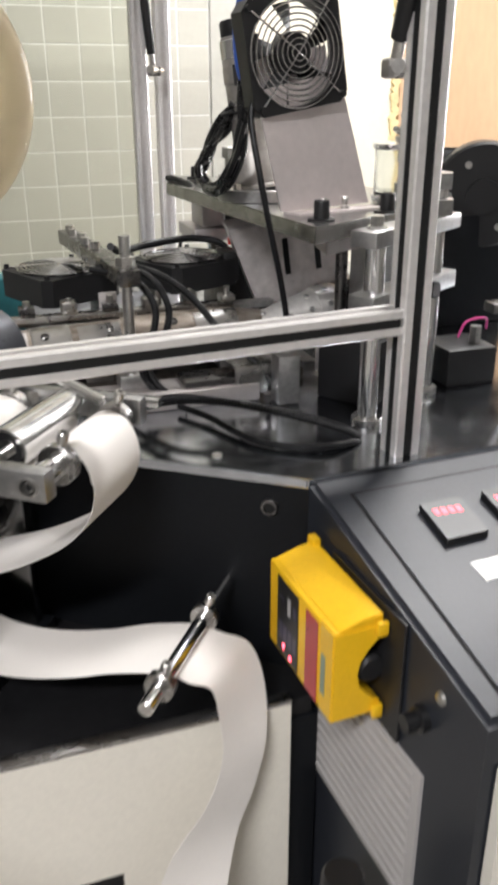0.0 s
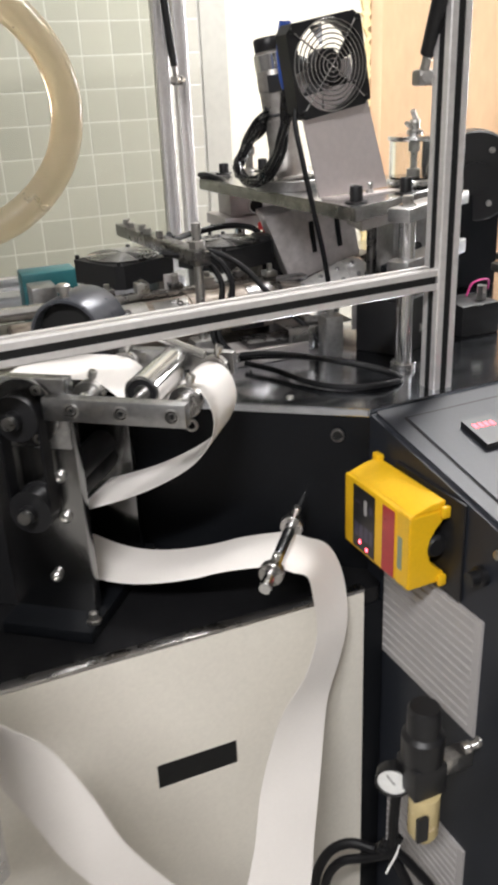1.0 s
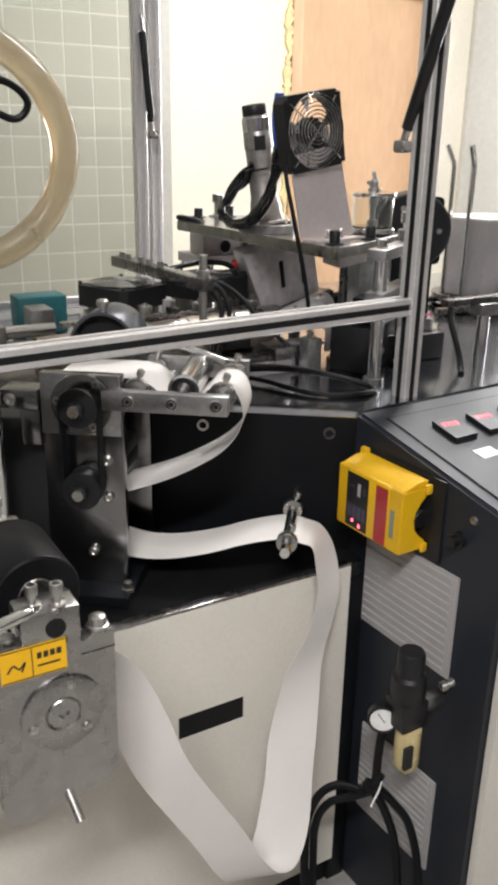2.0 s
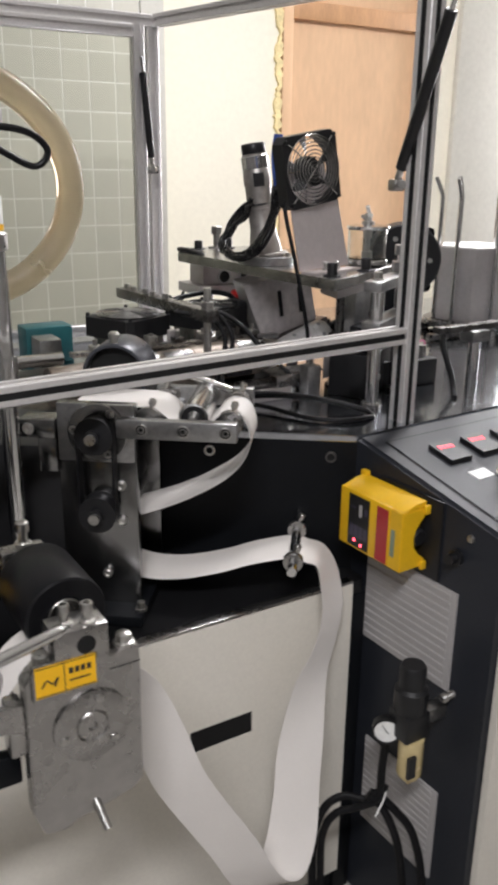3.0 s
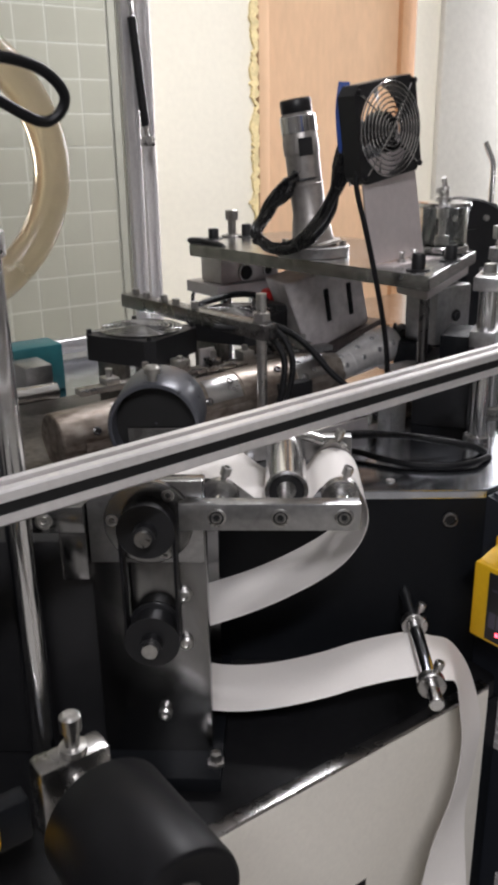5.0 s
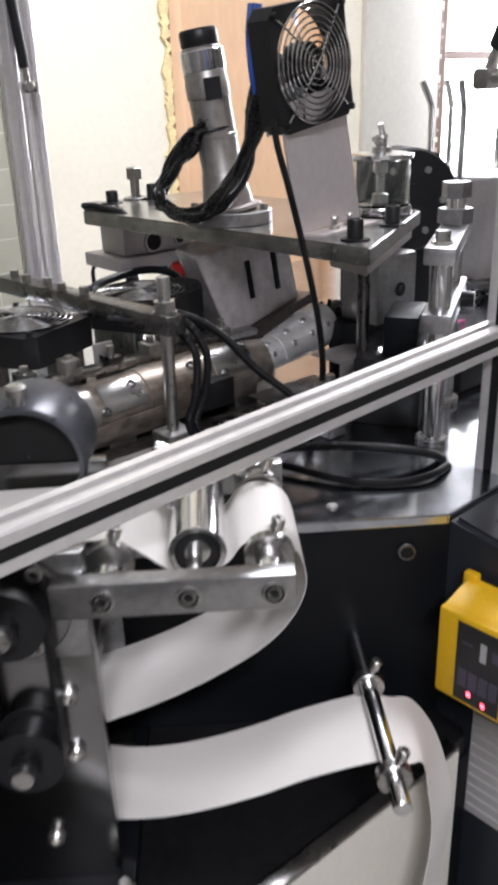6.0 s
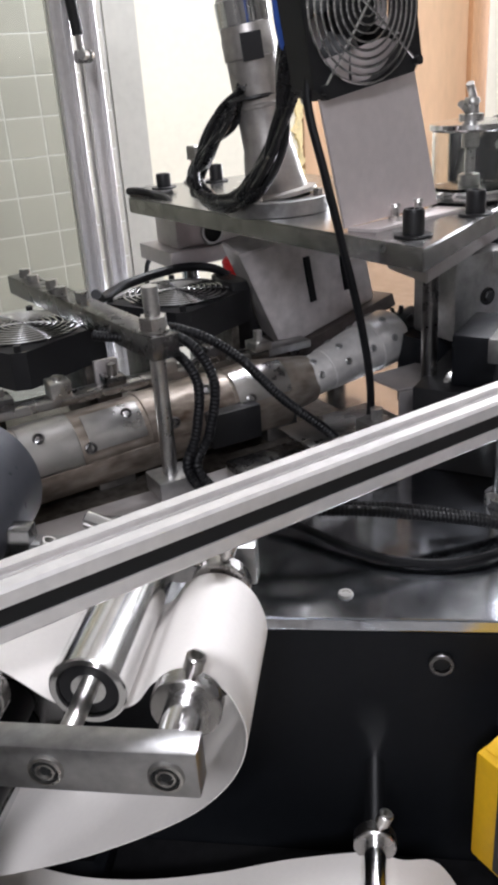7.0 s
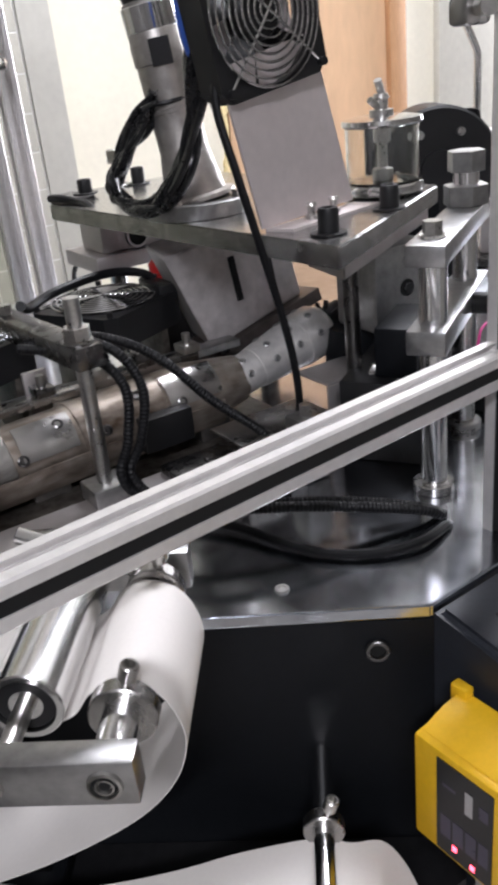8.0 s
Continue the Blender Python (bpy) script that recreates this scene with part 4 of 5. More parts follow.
press = thing("heater_station", (0.62, 1.35, 0.975), "thick steel heater plate on columns over the table", "heater station")
part("top_plate", prism([(0.508, 1.63), (0.556, 1.04), (0.845, 1.20), (0.80, 1.70), (0.60, 1.715), (0.545, 1.675)], PZ - 0.022, PZ, bevel=0.002), PLATE, press, "thick ground steel plate")
part("plate_tip", tube([(0.512, 1.634, PZ + 0.007), (0.518, 1.615, PZ + 0.008), (0.530, 1.590, PZ + 0.004), (0.535, 1.555, PZ + 0.001), (0.531, 1.520, PZ - 0.012)], 0.0055, 8), BLACK, press, "black hooked cable along the plate edge")
part("tip_plate", prism([(0.511, 1.632), (0.530, 1.600), (0.585, 1.640), (0.57, 1.69), (0.53, 1.675)], PZ, PZ + 0.005, bevel=0.001), DKSTEEL, press)
block = part("bearing_block", box((0.570, 1.612, 1.136), (0.715, 1.69, PZ - 0.0225), bevel=0.004), SHEET, press, "grey machined bearing block under the plate")
for x, rr in ((0.629, 0.015), (0.685, 0.009)):
    part("bore", rod((x, 1.610, 1.155), (x, 1.6135, 1.155), rr), VOID, block)
    part("bore_ring", ring((x, 1.6085, 1.155), (x, 1.6118, 1.155), rr + 0.004, rr), MILLED, block)
part("base_bar", box((0.552, 1.60, 1.112), (0.735, 1.72, 1.1355), bevel=0.002), SHEET, press)
part("hanging_lead", tube([(0.565, 1.71, 1.112), (0.548, 1.69, 1.10), (0.535, 1.66, 1.07), (0.535, 1.64, 1.03), (0.55, 1.62, 0.976)], 0.004, 8), RUBBER, press)
for x, y, h in ((0.604, 1.65, 1.112), (0.679, 1.65, 1.112), (0.78, 1.60, PZ - 0.0225)):
    part("column", rod((x, y, 0.975), (x, y, h), 0.013), CHROME, press)
part("front_column", rod((0.629, 1.115, 0.975), (0.629, 1.115, PZ - 0.0225), 0.0085), DKSTEEL, press)
slide = part("slide_block", box((0.688, 1.142, 1.078), (0.772, 1.215, 1.176), bevel=0.006), MILLED, press, "grey cast slide block")
part("slide_cap", prism([(0.585, 1.070), (0.835, 1.207), (0.825, 1.29), (0.60, 1.15)], 1.1765, PZ - 0.0225, bevel=0.002), SHEET, press)
part("slide_bore", rod((0.735, 1.1405, 1.125), (0.735, 1.1425, 1.125), 0.010), VOID, slide)
part("slide_nut", hexa((0.735, 1.137, 1.125), (0.735, 1.1404, 1.125), 0.0065), BLACK, slide)
part("slide_drum", lathe((0.70, 1.20, 0.99), (0.70, 1.20, 1.0775), [(0.034, 0), (0.035, 0.003), (0.035, 0.06), (0.033, 0.075), (0.03, 0.0875)], 32), DARKPAINT, press, "dark housing under the slide block")
for x, y in ((0.567, 1.632), (0.587, 1.093), (0.705, 1.135), (0.672, 1.668)):
    socket_bolt("bolt", (x, y, PZ + (0.005 if y == 1.632 else 0)), (x, y, PZ + 0.026), 0.0105, press)
part("tall_bolt", lathe((0.650, 1.690, PZ), (0.650, 1.690, PZ + 0.055), [(0.013, 0), (0.013, 0.006), (0.0095, 0.007), (0.0095, 0.034), (0.015, 0.035), (0.015, 0.053), (0.013, 0.055)], 6), ZINC, press)
part("washer_ring", ring((0.650, 1.690, PZ), (0.650, 1.690, PZ + 0.004), 0.022, 0.012), STEEL, press)
# heater barrel
hb = part("heater_barrel", lathe((0.585, 1.34, PZ + 0.018), (0.5605, 1.358, 1.452), [(0.048, 0), (0.047, 0.004), (0.037, 0.006), (0.0345, 0.020), (0.030, 0.050), (0.0285, 0.054), (0.0285, 0.098), (0.0295, 0.099), (0.0295, 0.102), (0.0285, 0.103), (0.0285, 0.150), (0.030, 0.151), (0.030, 0.172), (0.029, 0.174), (0.029, 0.198), (0.0275, 0.201), (0.0275, 0.213), (0.022, 0.217)], 36), BARREL, press, "grey steel hot air heater barrel")
part("barrel_cap", lathe((0.5607, 1.3578, 1.4500), (0.5578, 1.3600, 1.4735), [(0.025, 0), (0.026, 0.002), (0.026, 0.018), (0.024, 0.0215), (0.008, 0.0225)], 28), BLACK, hb)
part("chrome_band", rod((0.5642, 1.3553, 1.4190), (0.5612, 1.3575, 1.4455), 0.0298, bevel=0.001), CHROME, hb)
part("dark_label", box((-0.013, -0.0305, -0.014), (0.010, -0.0275, 0.014), Matrix.Translation((0.567, 1.3532, 1.398)) @ pose(0, 0, 0, 0, -6, -22)), BLACK, hb)
part("clamp_tie", tube([(0.567 + 0.030 * math.cos(a), 1.352 + 0.030 * math.sin(a), 1.348 + 0.004 * math.cos(a)) for a in [2 * math.pi * k / 20 for k in range(21)]], 0.0026, 6, soft=False), BLACK, hb)
part("tie_tail", tube([(0.545, 1.332, 1.348), (0.520, 1.325, 1.342)], 0.0025, 6, soft=False), BLACK, hb)
part("flange_ring", ring((0.585, 1.34, PZ), (0.585, 1.34, PZ + 0.018), 0.062, 0.04), MILLED, press)
for k in range(4):
    a = k * math.pi / 2 + 0.6
    part("flange_bolt", rod((0.585 + 0.052 * math.cos(a), 1.34 + 0.052 * math.sin(a), PZ + 0.018), (0.585 + 0.052 * math.cos(a), 1.34 + 0.052 * math.sin(a), PZ + 0.026), 0.006, n=6), ZINC, press)
# bracket sheet and fan tower
fx = Vector((0.131, 0.013, 0.022)).normalized()
fy = Vector((-0.024, 0.0, 0.115)).normalized()
fz = fx.cross(fy).normalized()
fy = fz.cross(fx).normalized()
fc = Vector((0.573, 1.151, 1.419))
FM = Matrix((( fx.x, fy.x, fz.x, fc.x), (fx.y, fy.y, fz.y, fc.y), (fx.z, fy.z, fz.z, fc.z), (0, 0, 0, 1)))
b = bmesh.new()
q = [Vector(v) for v in ((0.558, 1.164, PZ + 0.003), (0.706, 1.196, PZ + 0.006), (0.640, 1.170, 1.40), (0.516, 1.150, 1.375))]
fr = [b.verts.new(v) for v in q]
bk = [b.verts.new(v - fz * 0.003) for v in q]
b.faces.new(fr)
b.faces.new(bk[::-1])
for i in range(4):
    b.faces.new((fr[i], bk[i], bk[(i + 1) % 4], fr[(i + 1) % 4]))
part("bracket_sheet", b, PINK, press, "plain bent steel bracket sheet")
part("fan_backing", box((-0.06, -0.068, -0.0365), (0.06, 0.004, -0.0335), FM), PINK, press)
part("bracket_foot", prism([(0.562, 1.165), (0.575, 1.135), (0.72, 1.165), (0.707, 1.196)], PZ, PZ + 0.003), PINK, press)
for a in (-0.03, 0.0):
    c = Vector((0.655 + a * 1.2, 1.168 + a * 0.25, PZ + 0.003))
    part("foot_screw", lathe(c, c + Vector((0, 0, 0.017)), [(0.007, 0), (0.007, 0.004), (0.004, 0.005), (0.004, 0.013), (0.006, 0.014), (0.005, 0.017)], 12), ZINC, press)
fan(fc, FM @ Matrix.Translation((-0.002, 0.002, -0.032)), 0.137, 0.032, "black square cooling fan with wire guard on a bracket")
# cables on the heater
cab = thing("cable_bundle", (0.56, 1.32, PZ), "bundle of black cables looped over the heater plate", "cable")
rc = random.Random(11)
for k in range(14):
    g = [Vector((rc.uniform(-1, 1), rc.uniform(-1, 1), rc.uniform(-1, 1))) for _ in range(10)]
    low, fat = rc.uniform(0, 1), rc.uniform(0, 1)
    line = [(0.516, 1.172, 1.435), (0.515, 1.185, 1.375), (0.518, 1.225, 1.315 - 0.010 * low), (0.514, 1.285, 1.262 - 0.012 * low), (0.512, 1.335, 1.238 - 0.004 * low), (0.512, 1.378, 1.234 + 0.006 * fat), (0.513 - 0.004 * fat, 1.402, 1.250 + 0.010 * fat), (0.522, 1.392, 1.282 + 0.012 * fat), (0.536, 1.362, 1.318 + 0.014 * fat), (0.548, 1.345, 1.350 + 0.012 * fat)]
    part("cable", tube([Vector(p) + Vector((v.x * 0.008, v.y * 0.014, v.z * 0.008)) for p, v in zip(line, g)], 0.0038, 8), CABLE, cab)
for k in range(3):
    part("blue_wire", tube([(0.508 + 0.006 * k, 1.188, 1.485), (0.501 + 0.006 * k, 1.185, 1.45), (0.502 + 0.005 * k, 1.182, 1.41), (0.512, 1.185, 1.38)], 0.0042, 8), BLUE, cab)
part("cable_tie", ring((0.538, 1.20, 1.372), (0.542, 1.21, 1.364), 0.024, 0.02), BLACK, cab)
single("power_cable", tube([(0.522, 1.160, 1.385), (0.510, 1.152, 1.345), (0.514, 1.132, 1.28), (0.524, 1.118, 1.21), (0.538, 1.112, 1.14), (0.547, 1.110, 1.08), (0.547, 1.110, 1.035), (0.538, 1.112, 1.004), (0.525, 1.12, 0.990)], 0.0042, 10), RUBBER, "single black power cable hanging past the plate", "cable")

# stainless box and dark chute under the plate
chute = thing("forming_box", (0.6, 1.28, 1.05), "stainless forming box with a slot under the plate", "forming box")
b = bmesh.new()
q = [Vector(v) for v in ((0.547, 1.374, 1.166), (0.597, 1.364, 1.036), (0.755, 1.376, 1.074), (0.735, 1.386, 1.190))]
fr = [b.verts.new(v) for v in q]
bk = [b.verts.new(v + Vector((0.012, 0.075, 0.006))) for v in q]
b.faces.new(fr)
b.faces.new(bk[::-1])
for i in range(4):
    b.faces.new((fr[i], bk[i], bk[(i + 1) % 4], fr[(i + 1) % 4]))
bmesh.ops.bevel(b, geom=b.edges[:], offset=0.002, segments=2, affect="EDGES")
part("box_body", b, BOXSTEEL, chute)
ex = (q[2] - q[1]).normalized()
ez = (q[0] - q[1]).normalized()
ey = ez.cross(ex).normalized()
ez = ex.cross(ey).normalized()
BX = Matrix(((ex.x, ey.x, ez.x, q[1].x), (ex.y, ey.y, ez.y, q[1].y), (ex.z, ey.z, ez.z, q[1].z), (0, 0, 0, 1)))
for a in (0.060, 0.118):
    part("slot", box((a - 0.005, -0.0022, 0.048), (a + 0.005, 0.0035, 0.108), BX @ pose(0, 0, 0, 0, 8, 0), 0.001), VOID, chute)
part("dark_base", box((-0.004, -0.014, -0.019), (0.185, 0.08, -0.0005), BX, 0.001), HEATED, chute, "dark heat stained base bar")
part("corner_bolt", hexa(BX @ Vector((0.004, -0.014, 0.004)), BX @ Vector((0.004, -0.024, 0.004)), 0.009), DKSTEEL, chute)
part("leg", box((0.70, 1.40, 0.975), (0.72, 1.42, 1.09)), DKSTEEL, chute)

# forming mandrel
man = thing("forming_mandrel", (0.4, 1.24, 0.975), "worn steel forming mandrel with a bright cone", "mandrel")
ma, mb = Vector((0.04, 1.232, 1.024)), Vector((0.555, 1.242, 1.040))
md = (mb - ma).normalized()
part("barrel", lathe(ma, mb, [(0.037, 0), (0.039, 0.002), (0.039, 0.2), (0.036, 0.202), (0.036, 0.206), (0.039, 0.208), (0.039, 0.45), (0.028, 0.515)], 40), BROWNSTEEL, man)
part("sleeve", lathe(ma + md * 0.17, ma + md * 0.225, [(0.0392, 0), (0.0405, 0.001), (0.0405, 0.054), (0.0392, 0.055)], 40), STEEL, man)
part("sleeve", lathe(ma + md * 0.30, ma + md * 0.40, [(0.0392, 0), (0.0405, 0.001), (0.0405, 0.1), (0.0392, 0.101)], 40), BROWNSTEEL, man)
ca, cb = Vector((0.537, 1.236, 1.039)), Vector((0.690, 1.244, 1.071))
cd = (cb - ca).normalized()
cone = part("cone", lathe(ca, cb, [(0.016, 0), (0.0225, 0.002), (0.0245, 0.040), (0.0255, 0.041), (0.0315, 0.108), (0.033, 0.109), (0.0335, 0.140), (0.028, 0.150), (0.018, 0.158)], 48), CONESTEEL, man, "bright polished cup cone with rivets")
cs = cd.cross(Vector((0, 0, 1))).normalized()
cu = cs.cross(cd)
for h, r0 in ((0.022, 0.0236), (0.060, 0.0272), (0.095, 0.0303), (0.126, 0.0333)):
    for a in (0.35, 1.15, 1.95):
        nrm = (math.cos(a) * cs + math.sin(a) * cu).normalized()
        c = ca + cd * h + nrm * r0
        part("rivet", lathe(c - nrm * 0.002, c + nrm * 0.0016, [(0.0044, 0), (0.0044, 0.0025), (0.0032, 0.0036), (0.0018, 0.0030), (0.0002, 0.0030)], 12), MILLED, cone)
for k in range(8):
    a = k * math.pi / 4
    nrm = math.cos(a) * cs + math.sin(a) * cu
    part("hub_spike", rod(cb + cd * 0.006 + nrm * 0.012, cb + cd * 0.012 + nrm * 0.028, 0.0045, 0.003, 8), BLACK, cone)
for k in range(9):
    a = (0.35, 0.95)[k % 2]
    c = ma + md * (0.05 + k * 0.046) + 0.0412 * Vector((0, -math.cos(a), math.sin(a)))
    nrm = Vector((0, -math.cos(a), math.sin(a)))
    part("screw", lathe(c - nrm * 0.001, c + nrm * 0.0022, [(0.0062, 0), (0.006, 0.0022), (0.0042, 0.0032), (0.003, 0.0012), (0.0002, 0.0012)], 14), DKSTEEL, man)
# bed plate, widened so its dark colour gives the shade under mandrel and fans
part("bed_plate", box((-0.45, 1.172, 0.9755), (0.60, 1.535, 0.990), bevel=0.002), WORN, man, "oily dark bed plate, widened to stand for the shaded gaps around the mandrel")
for x in (0.10, 0.30, 0.50):
    part("pedestal", box((x - 0.02, 1.21, 0.99), (x + 0.02, 1.32, 1.02), bevel=0.002), MILLED, man)
part("side_slab", box((-0.02, 1.102, 0.9755), (0.505, 1.164, 1.0), bevel=0.002), SHEET, man, "flat grey steel slab beside the mandrel")


def arc_strip(p, q, r, a0, a1, thick=0.0012, n=10):
    """A curved sheet round the axis p to q, between two angles from the front upwards."""
    out = [(r * math.cos(a0 + (a1 - a0) * k / n), r * math.sin(a0 + (a1 - a0) * k / n)) for k in range(n + 1)]
    inn = [(x * (1 - thick / r), y * (1 - thick / r)) for x, y in out[::-1]]
    d = (q - p).normalized()
    f = Vector((0, -1, 0))
    u = d.cross(f) if d.cross(f).z > 0 else f.cross(d)
    m = Matrix(((f.x, u.x, d.x, p.x), (f.y, u.y, d.y, p.y), (f.z, u.z, d.z, p.z), (0, 0, 0, 1)))
    return prism(out + inn, 0, (q - p).length, m)


for h0, h1, mt in ((0.085, 0.165, BOXSTEEL), (0.235, 0.295, STEEL), (0.405, 0.470, STEEL)):
    part("riveted_strip", arc_strip(ma + md * h0, ma + md * h1, 0.0418, 0.25, 1.25), mt, man, "bright tin strip fixed with screws")
part("lower_guard", arc_strip(ma + md * 0.03, ma + md * 0.47, 0.0450, -0.75, 0.02, 0.002), BROWNSTEEL, man, "brown stained lower guard")
part("fan_clip", box((0.318, 1.292, 1.03), (0.345, 1.298, 1.10), None, 0.001), SHEET, man)
part("clip_bolt", hexa((0.332, 1.292, 1.065), (0.332, 1.284, 1.065), 0.010), ZINC, man)
part("terminal_box", box((0.545, 1.395, 1.078), (0.572, 1.445, 1.128), None, 0.003), BLACK, man)
part("stained_band", lathe(ma + md * 0.405, ma + md * 0.485, [(0.0394, 0), (0.040, 0.001), (0.040, 0.04), (0.033, 0.08)], 40), BROWNSTEEL, man, "brown heat stained band")
part("upper_rail", box((0.10, 1.265, 1.068), (0.52, 1.285, 1.078), None, 0.002), STEEL, man)
part("upper_rail", box((0.16, 1.300, 1.055), (0.60, 1.325, 1.065), None, 0.002), MILLED, man)
for k in range(7):
    x = 0.14 + 0.06 * k
    part("clip", box((x, 1.262, 1.078), (x + 0.022, 1.288, 1.088 + 0.004 * (k % 3)), None, 0.0015), DKSTEEL if k % 2 else ZINC, man)
    part("clip_screw", rod((x + 0.011, 1.275, 1.088), (x + 0.011, 1.275, 1.100), 0.005, n=12), ZINC, man)
part("guide_block", box((0.40, 1.185, 1.012), (0.46, 1.215, 1.05), None, 0.002), BLACK, man)
part("bent_tab", box((0.600, 1.128, 1.046), (0.690, 1.185, 1.049), None, 0.0005), SHEET, man)
part("tab_skirt", box((0.600, 1.1265, 1.000), (0.655, 1.1295, 1.0455), None, 0.0005), SHEET, man)
part("tab_post", box((0.640, 1.14, 0.99), (0.672, 1.17, 1.0458), None, 0.001), DKSTEEL, man)
part("guard_sheet", box((0.470, 1.108, 1.022), (0.590, 1.170, 1.0245), pose(0, 0, 0), 0.0005), STEEL, man, "thin bright guide sheet")
part("sheet_fold", box((0.470, 1.1055, 0.985), (0.560, 1.1078, 1.0235), None, 0.0005), STEEL, man)
part("front_cover", box((0.40, 1.110, 1.0005), (0.50, 1.16, 1.010), None, 0.002), DKSTEEL, man)
part("spent_hub", rod(cb, cb + cd * 0.030, 0.020), BLACK, man)

# clamp bar with stud over the mandrel
bar = thing("clamp_bar", (0.335, 1.15, 0.975), "steel clamp bar on a threaded stud", "clamp")
part("stud", rod((0.335, 1.15, 1.0205), (0.335, 1.15, 1.205), 0.0075), ZINC, bar)
part("nut", hexa((0.335, 1.15, 1.166), (0.335, 1.15, 1.178), 0.0135), ZINC, bar)
part("washer", rod((0.335, 1.15, 1.1635), (0.335, 1.15, 1.1658), 0.014), ZINC, bar)
bm0 = Matrix.Translation((0.335, 1.15, 1.152)) @ pose(0, 0, 0, 0, 0, 95)
part("bar", box((-0.02, -0.014, -0.011), (0.355, 0.014, 0.011), bm0, 0.0015), DKSTEEL, bar)
for k in range(5):
    c = bm0 @ Vector((0.16 + 0.042 * k, 0.006 * (k % 2), 0.011))
    part("bar_bolt", rod(c, c + Vector((0, 0, 0.01)), 0.007, n=6), ZINC, bar)
part("foot", box((0.315, 1.13, 1.0005), (0.355, 1.168, 1.02), bevel=0.002), MILLED, bar)
cab2 = thing("corrugated_cables", (0.37, 1.13, 1.0), "black corrugated cables hanging from the clamp bar", "cable")
part("cable", tube([(0.30, 1.22, 1.15), (0.345, 1.165, 1.145), (0.37, 1.145, 1.11), (0.36, 1.135, 1.06), (0.345, 1.13, 1.03), (0.36, 1.125, 1.0), (0.385, 1.11, 0.985)], 0.0046, 10, 8, 0.0007, 0.004), RUBBER, cab2)
part("cable", tube([(0.31, 1.23, 1.15), (0.365, 1.17, 1.148), (0.39, 1.15, 1.105), (0.375, 1.138, 1.055), (0.355, 1.13, 1.03), (0.37, 1.12, 1.0), (0.40, 1.105, 0.984)], 0.0046, 10, 8, 0.0007, 0.004), RUBBER, cab2)
part("cable", tube([(0.32, 1.24, 1.155), (0.375, 1.18, 1.15), (0.42, 1.16, 1.12), (0.46, 1.14, 1.07), (0.50, 1.12, 1.03), (0.53, 1.10, 0.99)], 0.0046, 10, 8, 0.0007, 0.004), RUBBER, cab2)
for c, sz in (((0.278, 1.41, 1.075), 0.14), ((0.484, 1.434, 1.075), 0.14)):
    fan(c, Matrix.Translation(c) @ pose(0, 0, 0, 0, 0, 25), sz, 0.042, "black cooling fan lying flat with a wire guard")
for c in ((0.278, 1.41, 0), (0.484, 1.434, 0)):
    st2 = thing("fan_bracket", (c[0], c[1], 0.975), "dark steel bracket under a cooling fan", "bracket")
    part("leg", box((c[0] - 0.06, c[1] - 0.05, 0.975), (c[0] - 0.05, c[1] + 0.05, 1.075), bevel=0.001), WORN, st2)
    part("leg", box((c[0] + 0.05, c[1] - 0.05, 0.975), (c[0] + 0.06, c[1] + 0.05, 1.075), bevel=0.001), WORN, st2)
single("fan_cable", tube([(0.350, 1.35, 1.157), (0.375, 1.40, 1.140), (0.43, 1.455, 1.138), (0.509, 1.47, 1.142), (0.56, 1.46, 1.132), (0.572, 1.45, 1.105), (0.556, 1.45, 1.066)], 0.006), RUBBER, "black cable arching behind the flat fans", "cable")

# dark drum at the web's entry
DRUMG = material("dark grey drum paint", (0.075, 0.078, 0.09), 0.3, 0.3)
drum = thing("web_drum", st(0.40, 0.06, 0.975), "dark grey round drum behind the guard rail", "drum")
part("drum", lathe(st(0.420, -0.03, 1.082), st(0.420, 0.06, 1.082), [(0.015, -0.002), (0.045, -0.002), (0.047, 0.0), (0.055, 0.001), (0.057, 0.003), (0.057, 0.087), (0.055, 0.09), (0.051, 0.09), (0.050, 0.07), (0.015, 0.068)], 48), DRUMG, drum)
part("face", ring(st(0.420, 0.038, 1.082), st(0.420, 0.041, 1.082), 0.0495, 0.002), VOID, drum)
part("bolt", lathe(st(0.420, 0.05, 1.135), st(0.420, 0.05, 1.155), [(0.006, 0), (0.006, 0.012), (0.010, 0.013), (0.010, 0.02), (0.007, 0.023)], 14), ZINC, drum)
part("block", box((0.30, 0.02, 0.977), (0.33, 0.06, 1.045), STATION, 0.003), MILLED, drum)
part("block_bolt", rod(st(0.315, 0.04, 1.045), st(0.315, 0.04, 1.062), 0.011, n=6), ZINC, drum)
part("link_bar", box((0.20, -0.06, 1.02), (0.34, -0.045, 1.032), STATION, 0.002), CHROME, drum)
part("support", box((0.40, -0.02, 0.975), (0.43, 0.03, 1.085), STATION, 0.002), MILLED, drum)

# pillars by the post
gui = thing("guide_pillars", (0.66, 1.0, 0.975), "chrome guide pillars with steel cross bars", "guide pillars")
for x, y, h in ((0.608, 0.975, 1.228), (0.737, 1.056, 1.262)):
    part("pillar", rod((x, y, 0.975), (x, y, h), 0.013, bevel=0.002), CHROME, gui)
    part("foot_ring", ring((x, y, 0.975), (x, y, 0.985), 0.02, 0.013), STEEL, gui)
    if h > 1.25:
        part("hex_collar", hexa((x, y, 1.2252), (x, y, 1.245), 0.023), MILLED, gui)
        part("head_nut", hexa((x, y, h - 0.004), (x, y, h + 0.016), 0.019), MILLED, gui)
    part("pillar_screw", hexa((x, y, h), (x, y, h + 0.012), 0.009), ZINC, gui)
gm = Matrix.Translation((0.608, 0.975, 0)) @ pose(0, 0, 0, 0, 0, 32)
